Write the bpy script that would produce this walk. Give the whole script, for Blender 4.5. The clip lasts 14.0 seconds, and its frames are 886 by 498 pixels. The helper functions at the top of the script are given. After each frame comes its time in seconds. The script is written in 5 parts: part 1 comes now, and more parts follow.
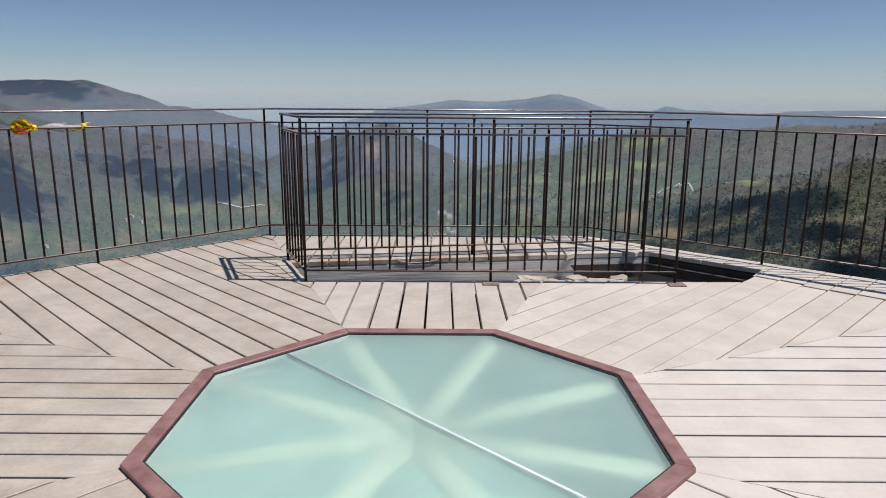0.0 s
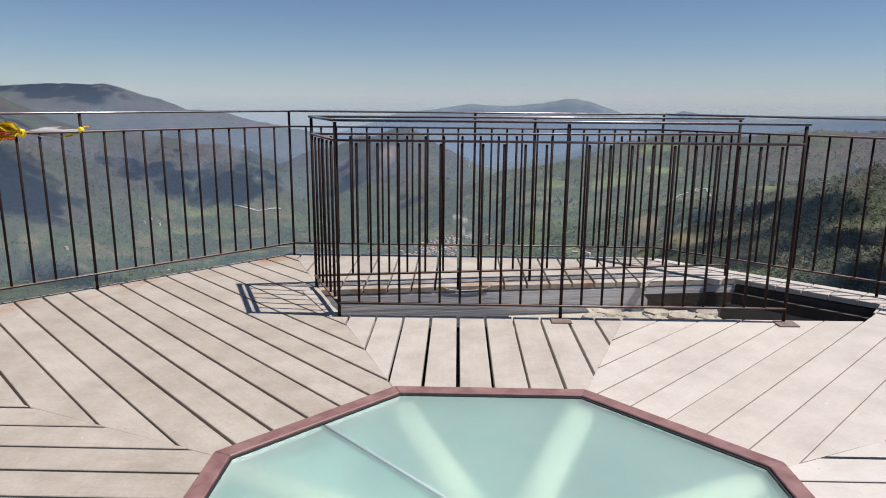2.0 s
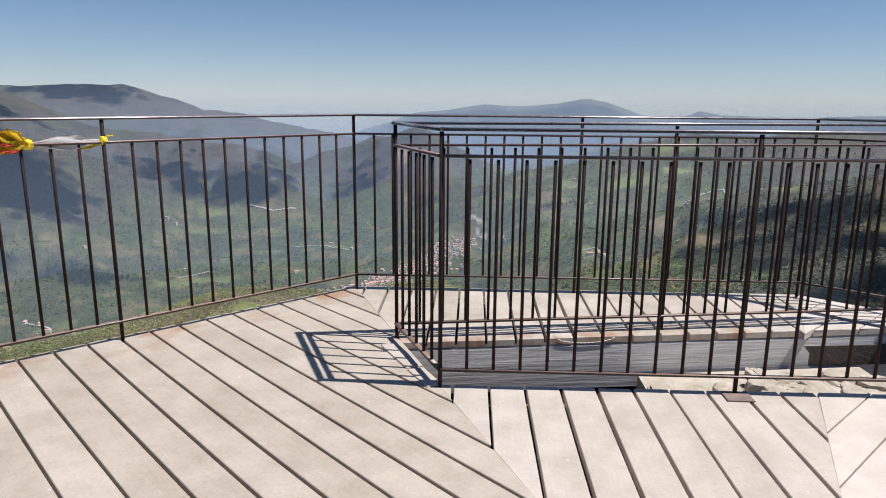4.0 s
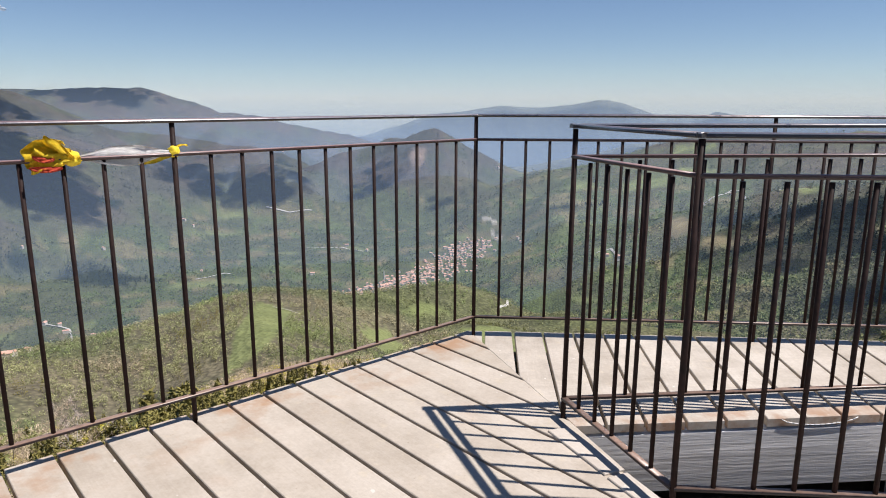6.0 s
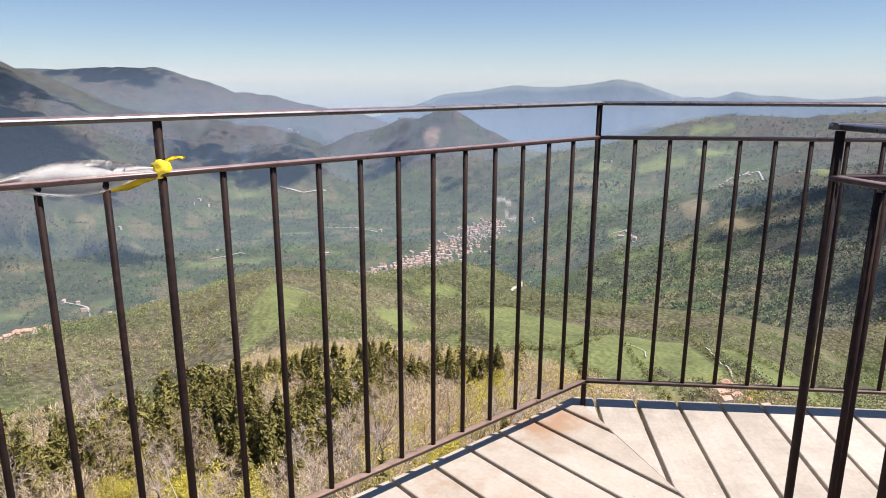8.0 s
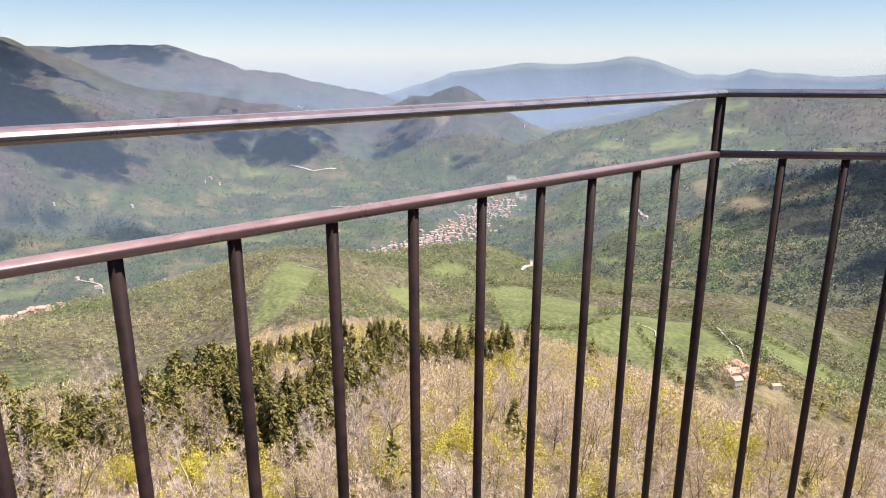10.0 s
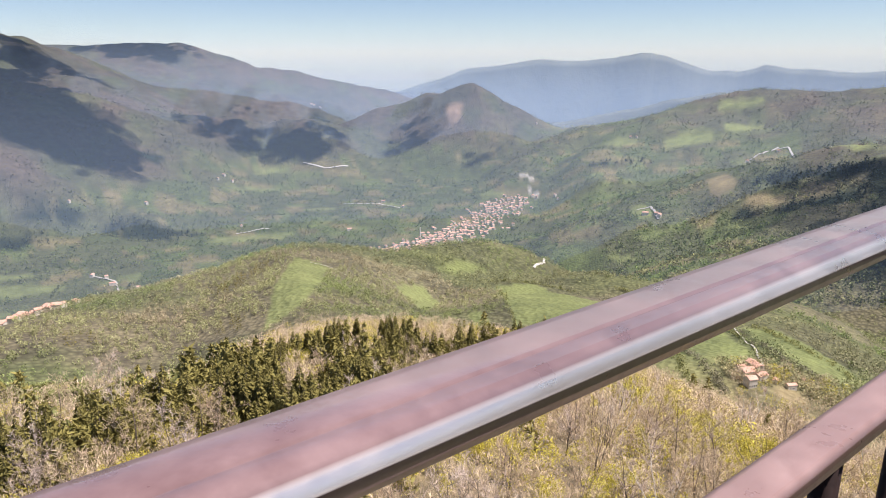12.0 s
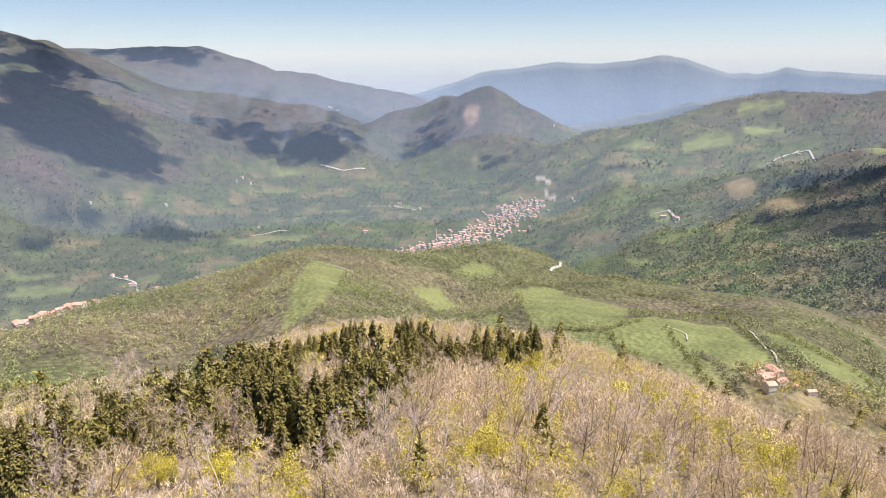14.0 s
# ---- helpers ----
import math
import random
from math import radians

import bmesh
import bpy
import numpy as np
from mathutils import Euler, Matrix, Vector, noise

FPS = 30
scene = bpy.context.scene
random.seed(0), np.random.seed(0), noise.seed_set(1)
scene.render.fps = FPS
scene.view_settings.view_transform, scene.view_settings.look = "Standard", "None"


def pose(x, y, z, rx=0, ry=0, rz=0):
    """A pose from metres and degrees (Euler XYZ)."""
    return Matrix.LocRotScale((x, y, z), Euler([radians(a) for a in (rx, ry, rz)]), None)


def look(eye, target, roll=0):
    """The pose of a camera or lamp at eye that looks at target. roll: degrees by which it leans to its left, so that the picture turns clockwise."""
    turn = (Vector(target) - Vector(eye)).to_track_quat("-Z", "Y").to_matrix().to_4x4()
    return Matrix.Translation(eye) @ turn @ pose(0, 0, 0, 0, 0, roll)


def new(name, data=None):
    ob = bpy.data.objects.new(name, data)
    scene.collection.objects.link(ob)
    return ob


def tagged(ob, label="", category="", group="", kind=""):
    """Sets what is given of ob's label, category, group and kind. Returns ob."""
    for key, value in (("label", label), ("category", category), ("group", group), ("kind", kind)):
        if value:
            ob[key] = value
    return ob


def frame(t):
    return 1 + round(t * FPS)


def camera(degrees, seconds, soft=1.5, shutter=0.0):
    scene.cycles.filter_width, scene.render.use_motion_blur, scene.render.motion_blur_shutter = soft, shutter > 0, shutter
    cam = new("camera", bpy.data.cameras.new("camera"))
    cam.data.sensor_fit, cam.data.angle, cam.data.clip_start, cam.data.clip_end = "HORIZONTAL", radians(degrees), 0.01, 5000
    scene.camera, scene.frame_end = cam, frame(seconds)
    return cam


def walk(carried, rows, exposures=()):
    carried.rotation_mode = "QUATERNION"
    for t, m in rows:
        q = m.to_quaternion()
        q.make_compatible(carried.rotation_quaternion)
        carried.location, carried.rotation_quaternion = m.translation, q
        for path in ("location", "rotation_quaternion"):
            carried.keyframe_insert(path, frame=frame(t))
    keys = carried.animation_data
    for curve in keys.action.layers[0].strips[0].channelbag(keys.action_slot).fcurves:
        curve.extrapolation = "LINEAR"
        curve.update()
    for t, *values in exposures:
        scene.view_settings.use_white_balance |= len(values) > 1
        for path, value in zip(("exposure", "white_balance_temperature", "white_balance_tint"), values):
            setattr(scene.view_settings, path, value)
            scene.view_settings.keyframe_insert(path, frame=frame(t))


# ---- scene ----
cam = camera(66.1, 14.0, soft=1.0)
PATH = [
    (0, (0.128, -2.267, 1.23), (0.133, -0.318, 0.784), 0.4),
    (0.5, (0.122, -2.147, 1.216), (0.113, -0.197, 0.772), 0.3),
    (1, (0.119, -1.929, 1.228), (0.101, 0.022, 0.786), 0.3),
    (1.5, (0.044, -1.751, 1.219), (0.016, 0.2, 0.78), 0.3),
    (2, (-0.125, -1.513, 1.201), (-0.164, 0.439, 0.766), 0.5),
    (2.5, (-0.229, -1.303, 1.196), (-0.281, 0.648, 0.76), 0.4),
    (5, (-1.023, -0.111, 1.201), (-1.125, 1.839, 0.768), 0.4),
    (5.5, (-1.199, 0.088, 1.179), (-1.314, 2.037, 0.747), 0.2),
    (6, (-1.324, 0.313, 1.167), (-1.448, 2.262, 0.737), 0.2),
    (6.5, (-1.4, 0.575, 1.179), (-1.54, 2.521, 0.739), 0.1),
    (7, (-1.53, 0.807, 1.174), (-1.678, 2.75, 0.724), 0.2),
    (7.5, (-1.642, 1.018, 1.172), (-1.798, 2.956, 0.705), 0.2),
    (10, (-1.762, 2.259, 1.158), (-1.953, 4.173, 0.612), 0.1),
    (10.5, (-1.76, 2.46, 1.167), (-1.965, 4.37, 0.612), 0.0),
    (11, (-1.818, 2.671, 1.163), (-2.037, 4.579, 0.606), -0.1),
    (11.5, (-1.83, 2.832, 1.163), (-2.051, 4.74, 0.606), -0.1),
    (12, (-1.888, 2.907, 1.181), (-2.114, 4.816, 0.627), -0.1),
    (12.5, (-1.926, 2.938, 1.202), (-2.164, 4.845, 0.649), -0.2),
    (13, (-1.955, 2.971, 1.207), (-2.205, 4.878, 0.659), -0.1),
    (13.5, (-1.959, 2.974, 1.215), (-2.22, 4.88, 0.668), -0.1),
    (14, (-1.964, 2.968, 1.22), (-2.237, 4.872, 0.674), -0.2),
]
walk(cam, [(t, look(eye, aim, roll)) for t, eye, aim, roll in PATH], [(0, -0.1, 6250, 14), (2.7, 0.05, 6250, 14), (5, 0.25, 6300, 14), (7.5, 0.45, 6400, 15), (10, 0.75, 6550, 18), (11.2, 0.74, 6570, 18), (12, 0.63, 6580, 18), (14, 0.67, 6600, 19)])

# ---- light: clear spring noon, sun high in the east ----
SUN = Vector((0.52, -0.04, 1.085)).normalized()
world = bpy.data.worlds.new("sky")
scene.world = world
world.use_nodes = True
wn = world.node_tree.nodes
wn.clear()
sky = wn.new("ShaderNodeTexSky")
sky.sky_type, sky.sun_disc = "NISHITA", False
sky.sun_elevation, sky.sun_rotation = radians(64.4), radians(94.4)
sky.altitude, sky.air_density, sky.dust_density, sky.ozone_density = 2200, 1.0, 0.1, 3.5
bg = wn.new("ShaderNodeBackground")
bg.inputs["Strength"].default_value = 0.072
wo = wn.new("ShaderNodeOutputWorld")
world.node_tree.links.new(sky.outputs["Color"], bg.inputs["Color"])
world.node_tree.links.new(bg.outputs["Background"], wo.inputs["Surface"])
sun = new("sun", bpy.data.lights.new("sun", "SUN"))
sun.data.energy, sun.data.angle, sun.data.color = 5.2, radians(0.55), (1.0, 0.95, 0.87)
sun.matrix_world = look(SUN * 100, (0, 0, 0))


# ---- materials ----
def material(name, base, rough=0.7, metal=0.0):
    m = bpy.data.materials.new(name)
    m.use_nodes = True
    b = m.node_tree.nodes["Principled BSDF"]
    b.inputs["Base Color"].default_value = (*base, 1)
    b.inputs["Roughness"].default_value = rough
    b.inputs["Metallic"].default_value = metal
    return m


def node(m, kind, **values):
    n = m.node_tree.nodes.new(kind)
    for key, value in values.items():
        n.inputs[key.replace("_", " ")].default_value = value
    return n


def join(m, a, b):
    m.node_tree.links.new(a, b)


def shade_of(m):
    return m.node_tree.nodes["Principled BSDF"]


def ramp(m, source, stops):
    r = m.node_tree.nodes.new("ShaderNodeValToRGB")
    while len(r.color_ramp.elements) < len(stops):
        r.color_ramp.elements.new(0.5)
    for e, (at, col) in zip(r.color_ramp.elements, stops):
        e.position, e.color = at, (*col, 1)
    join(m, source, r.inputs["Fac"])
    return r.outputs["Color"]


def mixed(m, fac, a, b, how="MIX"):
    n = m.node_tree.nodes.new("ShaderNodeMix")
    n.data_type, n.blend_type = "RGBA", how
    for socket, value in ((n.inputs[0], fac), (n.inputs[6], a), (n.inputs[7], b)):
        if isinstance(value, bpy.types.NodeSocket):
            join(m, value, socket)
        else:
            socket.default_value = value if isinstance(value, float) else (*value, 1)
    return n.outputs[2]


def coords(m, which="Object", scale=(1, 1, 1)):
    c = m.node_tree.nodes.new("ShaderNodeTexCoord")
    p = m.node_tree.nodes.new("ShaderNodeMapping")
    p.inputs["Scale"].default_value = scale
    join(m, c.outputs[which], p.inputs["Vector"])
    return p.outputs["Vector"]


def position(m, scale=(1, 1, 1)):
    g = m.node_tree.nodes.new("ShaderNodeNewGeometry")
    p = m.node_tree.nodes.new("ShaderNodeMapping")
    p.inputs["Scale"].default_value = scale
    join(m, g.outputs["Position"], p.inputs["Vector"])
    return p.outputs["Vector"]


def noise_of(m, vector, scale, detail=4.0, rough=0.6):
    n = node(m, "ShaderNodeTexNoise", Scale=scale, Detail=detail, Roughness=rough)
    join(m, vector, n.inputs["Vector"])
    return n.outputs["Fac"]


def bump(m, height, strength, distance):
    n = node(m, "ShaderNodeBump", Strength=strength, Distance=distance)
    join(m, height, n.inputs["Height"])
    join(m, n.outputs["Normal"], shade_of(m).inputs["Normal"])
    return n


def plank_material():
    """Weathered pale boards: faint grain along local x, blotches, stains, specks and rust."""
    m = material("weathered_plank", (0.45, 0.40, 0.34), 0.62)
    grain = noise_of(m, coords(m, "Object", (2.2, 42, 42)), 1.0, 6.0, 0.65)
    broad = noise_of(m, position(m), 2.3, 5.0, 0.6)
    blotch = noise_of(m, position(m), 8.5, 5.0, 0.62)
    fine = noise_of(m, position(m), 70.0, 4.0, 0.7)
    base = ramp(m, blotch, [(0.33, (0.395, 0.34, 0.285)), (0.5, (0.49, 0.44, 0.38)), (0.68, (0.59, 0.54, 0.485))])
    base = mixed(m, 0.3, base, ramp(m, grain, [(0.28, (0.37, 0.31, 0.245)), (0.72, (0.62, 0.56, 0.485))]))
    base = mixed(m, 0.35, base, ramp(m, broad, [(0.32, (0.36, 0.31, 0.245)), (0.68, (0.60, 0.55, 0.49))]))
    info = m.node_tree.nodes.new("ShaderNodeObjectInfo")
    base = mixed(m, 0.3, base, ramp(m, info.outputs["Random"], [(0.0, (0.37, 0.315, 0.25)), (1.0, (0.60, 0.545, 0.48))]))
    tan = ramp(m, noise_of(m, position(m), 14.0, 3.0, 0.55), [(0.6, (0, 0, 0)), (0.68, (0.4, 0.4, 0.4))])
    base = mixed(m, tan, base, (0.57, 0.495, 0.38))
    base = mixed(m, 0.3, base, ramp(m, fine, [(0.3, (0.62, 0.6, 0.57)), (0.6, (1.1, 1.1, 1.1))]), "MULTIPLY")
    rust = ramp(m, noise_of(m, position(m), 3.1, 3.0, 0.5), [(0.66, (0, 0, 0)), (0.82, (0.4, 0.4, 0.4))])
    base = mixed(m, rust, base, (0.36, 0.19, 0.09))
    smear = noise_of(m, position(m), 4.7, 8.0, 0.74)
    base = mixed(m, 0.45, base, ramp(m, smear, [(0.36, (0.66, 0.63, 0.59)), (0.56, (1.08, 1.08, 1.08))]), "MULTIPLY")
    hair = noise_of(m, coords(m, "Object", (6.0, 170, 170)), 1.0, 5.0, 0.7)
    base = mixed(m, 0.22, base, ramp(m, hair, [(0.32, (0.7, 0.68, 0.65)), (0.62, (1.1, 1.1, 1.1))]), "MULTIPLY")
    speck = noise_of(m, position(m), 46.0, 2.0, 0.5)
    base = mixed(m, ramp(m, speck, [(0.71, (0, 0, 0)), (0.75, (0.45, 0.45, 0.45))]), base, (0.16, 0.12, 0.09))
    chip = noise_of(m, position(m, (1, 1, 1)), 27.0, 2.0, 0.5)
    base = mixed(m, ramp(m, chip, [(0.74, (0, 0, 0)), (0.77, (0.7, 0.7, 0.7))]), base, (0.74, 0.71, 0.66))
    join(m, base, shade_of(m).inputs["Base Color"])
    rr = ramp(m, broad, [(0.3, (0.5, 0.5, 0.5)), (0.7, (0.7, 0.7, 0.7))])
    join(m, rr, shade_of(m).inputs["Roughness"])
    bump(m, mixed(m, 0.5, grain, fine), 0.4, 0.002)
    return m


def end_stain(m, turn, start, full):
    """Rust that has run from the fixings near the board ends, along one direction of the plan."""
    b = shade_of(m)
    old = b.inputs["Base Color"].links[0].from_socket
    xyz = m.node_tree.nodes.new("ShaderNodeSeparateXYZ")
    turned = position(m)
    m.node_tree.nodes[turned.node.name].inputs["Rotation"].default_value = (0, 0, turn)
    join(m, turned, xyz.inputs["Vector"])
    near_end = node(m, "ShaderNodeMapRange")
    for key, value in (("From Min", start), ("From Max", full), ("To Min", 0.0), ("To Max", 1.0)):
        near_end.inputs[key].default_value = value
    join(m, xyz.outputs["Y"], near_end.inputs["Value"])
    patch_ = ramp(m, noise_of(m, position(m), 4.2, 5.0, 0.6), [(0.48, (0, 0, 0)), (0.64, (0.75, 0.75, 0.75))])
    stain = mixed(m, 1.0, patch_, near_end.outputs["Result"], "MULTIPLY")
    join(m, mixed(m, stain, old, (0.33, 0.17, 0.075)), b.inputs["Base Color"])


def plank_end_material():
    m = plank_material()
    m.name = "rusted_plank"
    b = shade_of(m)
    old = b.inputs["Base Color"].links[0].from_socket
    xyz = m.node_tree.nodes.new("ShaderNodeSeparateXYZ")
    turned = position(m)
    m.node_tree.nodes[turned.node.name].inputs["Rotation"].default_value = (0, 0, -0.151)
    join(m, turned, xyz.inputs["Vector"])
    near_end = node(m, "ShaderNodeMapRange")
    for key, value in (("From Min", 2.74), ("From Max", 2.93), ("To Min", 1.0), ("To Max", 0.0)):
        near_end.inputs[key].default_value = value
    join(m, xyz.outputs["Y"], near_end.inputs["Value"])
    patch = ramp(m, noise_of(m, position(m), 5.5, 4.0, 0.6), [(0.47, (0, 0, 0)), (0.62, (0.75, 0.75, 0.75))])
    stain = mixed(m, 1.0, patch, near_end.outputs["Result"], "MULTIPLY")
    join(m, mixed(m, stain, old, (0.30, 0.13, 0.045)), b.inputs["Base Color"])
    return m


def iron_material(name, a, b_, rough, metal, scale=40.0):
    m = material(name, a, rough, metal)
    n = noise_of(m, position(m), scale, 5.0, 0.65)
    join(m, ramp(m, n, [(0.35, a), (0.7, b_)]), shade_of(m).inputs["Base Color"])
    join(m, ramp(m, n, [(0.3, (rough - 0.12,) * 3), (0.75, (rough + 0.2,) * 3)]), shade_of(m).inputs["Roughness"])
    bump(m, n, 0.25, 0.001)
    return m


def stone_material(name, a, b_, scale=6.0, relief=0.03):
    m = material(name, a, 0.9)
    n = noise_of(m, position(m), scale, 8.0, 0.65)
    info = m.node_tree.nodes.new("ShaderNodeObjectInfo")
    c = mixed(m, 0.25, ramp(m, n, [(0.3, a), (0.7, b_)]), ramp(m, info.outputs["Random"], [(0, a), (1, b_)]))
    join(m, c, shade_of(m).inputs["Base Color"])
    bump(m, n, 0.8, relief)
    return m


def beam_material():
    m = material("grey_timber", (0.3, 0.29, 0.28), 0.8)
    n = noise_of(m, position(m, (2.0, 2.0, 60.0)), 1.0, 7.0, 0.7)
    join(m, ramp(m, n, [(0.3, (0.42, 0.415, 0.41)), (0.72, (0.80, 0.79, 0.78))]), shade_of(m).inputs["Base Color"])
    bump(m, n, 0.8, 0.006)
    return m


def glass_material():
    """Frosted green skylight glass."""
    m = material("frosted_glass", (0.64, 0.84, 0.81), 0.42)
    b = shade_of(m)
    b.inputs["Transmission Weight"].default_value = 0.75
    b.inputs["IOR"].default_value = 1.45
    smear = noise_of(m, position(m), 3.0, 6.0, 0.7)
    join(m, ramp(m, smear, [(0.3, (0.48, 0.64, 0.61)), (0.75, (0.57, 0.71, 0.67))]), b.inputs["Base Color"])
    join(m, ramp(m, smear, [(0.3, (0.28,) * 3), (0.8, (0.38,) * 3)]), b.inputs["Roughness"])
    return m


def ground_material():
    """Hillsides: land cover by the vertex colour, broken up into crowns and clearings, with the shade between crowns
    painted in.
    """
    m = material("hillside", (0.1, 0.1, 0.05), 0.95)
    a = m.node_tree.nodes.new("ShaderNodeVertexColor")
    a.layer_name = "cover"
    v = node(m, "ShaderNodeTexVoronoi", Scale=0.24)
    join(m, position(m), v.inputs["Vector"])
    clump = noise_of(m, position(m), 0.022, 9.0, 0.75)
    # each cell is a painted crown: light centre, shaded gap round it
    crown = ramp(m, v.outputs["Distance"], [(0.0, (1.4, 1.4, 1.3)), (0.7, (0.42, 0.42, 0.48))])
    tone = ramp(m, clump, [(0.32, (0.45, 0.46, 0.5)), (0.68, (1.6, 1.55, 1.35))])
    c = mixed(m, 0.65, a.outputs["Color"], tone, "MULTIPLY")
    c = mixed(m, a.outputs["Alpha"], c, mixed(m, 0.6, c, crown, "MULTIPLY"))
    fields = noise_of(m, position(m), 0.35, 5.0, 0.7)
    c = mixed(m, 0.6, c, ramp(m, fields, [(0.3, (0.7, 0.7, 0.7)), (0.7, (1.2, 1.2, 1.1))]), "MULTIPLY")
    join(m, c, shade_of(m).inputs["Base Color"])
    shade_of(m).inputs["Specular IOR Level"].default_value = 0.1
    bump(m, v.outputs["Distance"], 0.5, 3.0)
    return m


def foliage_material(name, a, b_, through_light=0.0):
    """Leaves or twigs; tone differs by clump and by tree."""
    m = material(name, a, 0.75)
    g = m.node_tree.nodes.new("ShaderNodeNewGeometry")
    info = m.node_tree.nodes.new("ShaderNodeObjectInfo")
    c = ramp(m, g.outputs["Random Per Island"], [(0, a), (1, b_)])
    c = mixed(m, 0.5, c, ramp(m, info.outputs["Random"], [(0, a), (1, b_)]))
    patch = noise_of(m, position(m), 0.14, 4.0)
    c = mixed(m, 0.45, c, ramp(m, patch, [(0.35, a), (0.65, b_)]))
    join(m, c, shade_of(m).inputs["Base Color"])
    shade_of(m).inputs["Specular IOR Level"].default_value = 0.15
    shade_of(m).inputs["Subsurface Weight"].default_value = 0.0
    return m


def cover_wood_material():
    """Crowns of far woods: the land's own cover colour, varied clump by clump."""
    m = material("far_woods", (0.1, 0.1, 0.06), 0.8)
    a = m.node_tree.nodes.new("ShaderNodeVertexColor")
    a.layer_name = "cover"
    g = m.node_tree.nodes.new("ShaderNodeNewGeometry")
    c = mixed(m, 1.0, a.outputs["Color"], ramp(m, g.outputs["Random Per Island"], [(0, (0.75, 0.75, 0.78)), (1, (1.25, 1.25, 1.2))]), "MULTIPLY")
    join(m, c, shade_of(m).inputs["Base Color"])
    shade_of(m).inputs["Specular IOR Level"].default_value = 0.1
    return m


def cloth_material(name, a, b_):
    m = material(name, a, 0.85)
    n = noise_of(m, position(m), 25.0, 4.0)
    join(m, ramp(m, n, [(0.35, a), (0.7, b_)]), shade_of(m).inputs["Base Color"])
    bump(m, noise_of(m, position(m), 120.0, 2.0), 0.3, 0.003)
    return m


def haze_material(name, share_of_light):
    """Haze put in as a blue tint: mostly clear, its normal turned up to light evenly, thinning out upwards."""
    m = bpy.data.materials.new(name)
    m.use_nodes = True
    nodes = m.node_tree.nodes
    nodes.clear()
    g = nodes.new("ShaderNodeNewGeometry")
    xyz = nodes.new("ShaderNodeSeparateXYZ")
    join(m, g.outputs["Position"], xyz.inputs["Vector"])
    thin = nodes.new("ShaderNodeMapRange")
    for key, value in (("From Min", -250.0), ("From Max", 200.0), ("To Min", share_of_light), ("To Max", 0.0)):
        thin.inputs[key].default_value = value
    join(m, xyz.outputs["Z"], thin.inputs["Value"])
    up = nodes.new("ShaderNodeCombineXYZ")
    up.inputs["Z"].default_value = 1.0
    haze_tint = node(m, "ShaderNodeBsdfDiffuse", Color=(0.265, 0.37, 0.53, 1))
    join(m, up.outputs["Vector"], haze_tint.inputs["Normal"])
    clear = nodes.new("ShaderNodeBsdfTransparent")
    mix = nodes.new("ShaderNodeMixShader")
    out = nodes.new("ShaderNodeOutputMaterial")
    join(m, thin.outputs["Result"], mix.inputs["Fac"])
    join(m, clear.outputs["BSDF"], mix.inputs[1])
    join(m, haze_tint.outputs["BSDF"], mix.inputs[2])
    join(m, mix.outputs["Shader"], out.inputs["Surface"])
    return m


PLANK, PLANK_RUST = plank_material(), plank_end_material()
CABLE = material("white_cable", (0.75, 0.75, 0.73), 0.5)


def weathered(name, share_, tint):
    """Boards of a wedge in another tone: part weathering, part the sheen on that side painted in."""
    m = plank_material()
    m.name = name
    b = shade_of(m)
    join(m, mixed(m, share_, b.inputs["Base Color"].links[0].from_socket, tint), b.inputs["Base Color"])
    return m


# lighter and darker copies by wedge, with the deck's sheen in the tone
PLANK_PALE = weathered("pale_plank", 0.3, (0.58, 0.525, 0.47))
PLANK_LIGHT = weathered("dry_plank", 0.38, (0.67, 0.61, 0.545))
PLANK_BROWN, PLANK_BRIGHT = weathered("browner_plank", 0.28, (0.36, 0.295, 0.22)), weathered("bleached_plank", 0.45, (0.74, 0.69, 0.64))
end_stain(PLANK_BROWN, -math.pi / 4, 3.2, 3.5)
IRON = iron_material("dark_painted_iron", (0.015, 0.0092, 0.0087), (0.036, 0.02, 0.017), 0.6, 0.0)
shade_of(IRON).inputs["Specular IOR Level"].default_value = 0.12


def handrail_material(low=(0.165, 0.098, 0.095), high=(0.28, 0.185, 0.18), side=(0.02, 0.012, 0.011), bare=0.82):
    """Dark iron paint and worn pinkish red oxide; pale tops, dark sides and the edge glint are painted in by face
    normal.
    """
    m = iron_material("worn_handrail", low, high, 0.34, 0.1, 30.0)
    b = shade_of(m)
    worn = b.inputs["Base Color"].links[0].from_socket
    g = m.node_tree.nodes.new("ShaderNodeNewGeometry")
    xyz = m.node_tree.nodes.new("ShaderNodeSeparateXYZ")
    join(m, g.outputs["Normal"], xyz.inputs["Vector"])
    # upward faces get the pale worn tone, side faces the dark one
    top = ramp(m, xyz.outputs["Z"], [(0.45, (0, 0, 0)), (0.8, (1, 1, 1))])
    # whitish metal along the rounded edge paints in the sun's glint
    glint_band = ramp(m, xyz.outputs["Z"], [(0.26, (0, 0, 0)), (0.37, (bare,) * 3), (0.62, (bare,) * 3), (0.74, (0, 0, 0))])
    join(m, mixed(m, glint_band, mixed(m, top, side, worn), (0.86, 0.79, 0.76)), b.inputs["Base Color"])
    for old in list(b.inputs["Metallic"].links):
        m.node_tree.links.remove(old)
    join(m, glint_band, b.inputs["Metallic"])
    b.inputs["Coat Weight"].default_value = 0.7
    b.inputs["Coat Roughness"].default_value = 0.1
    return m


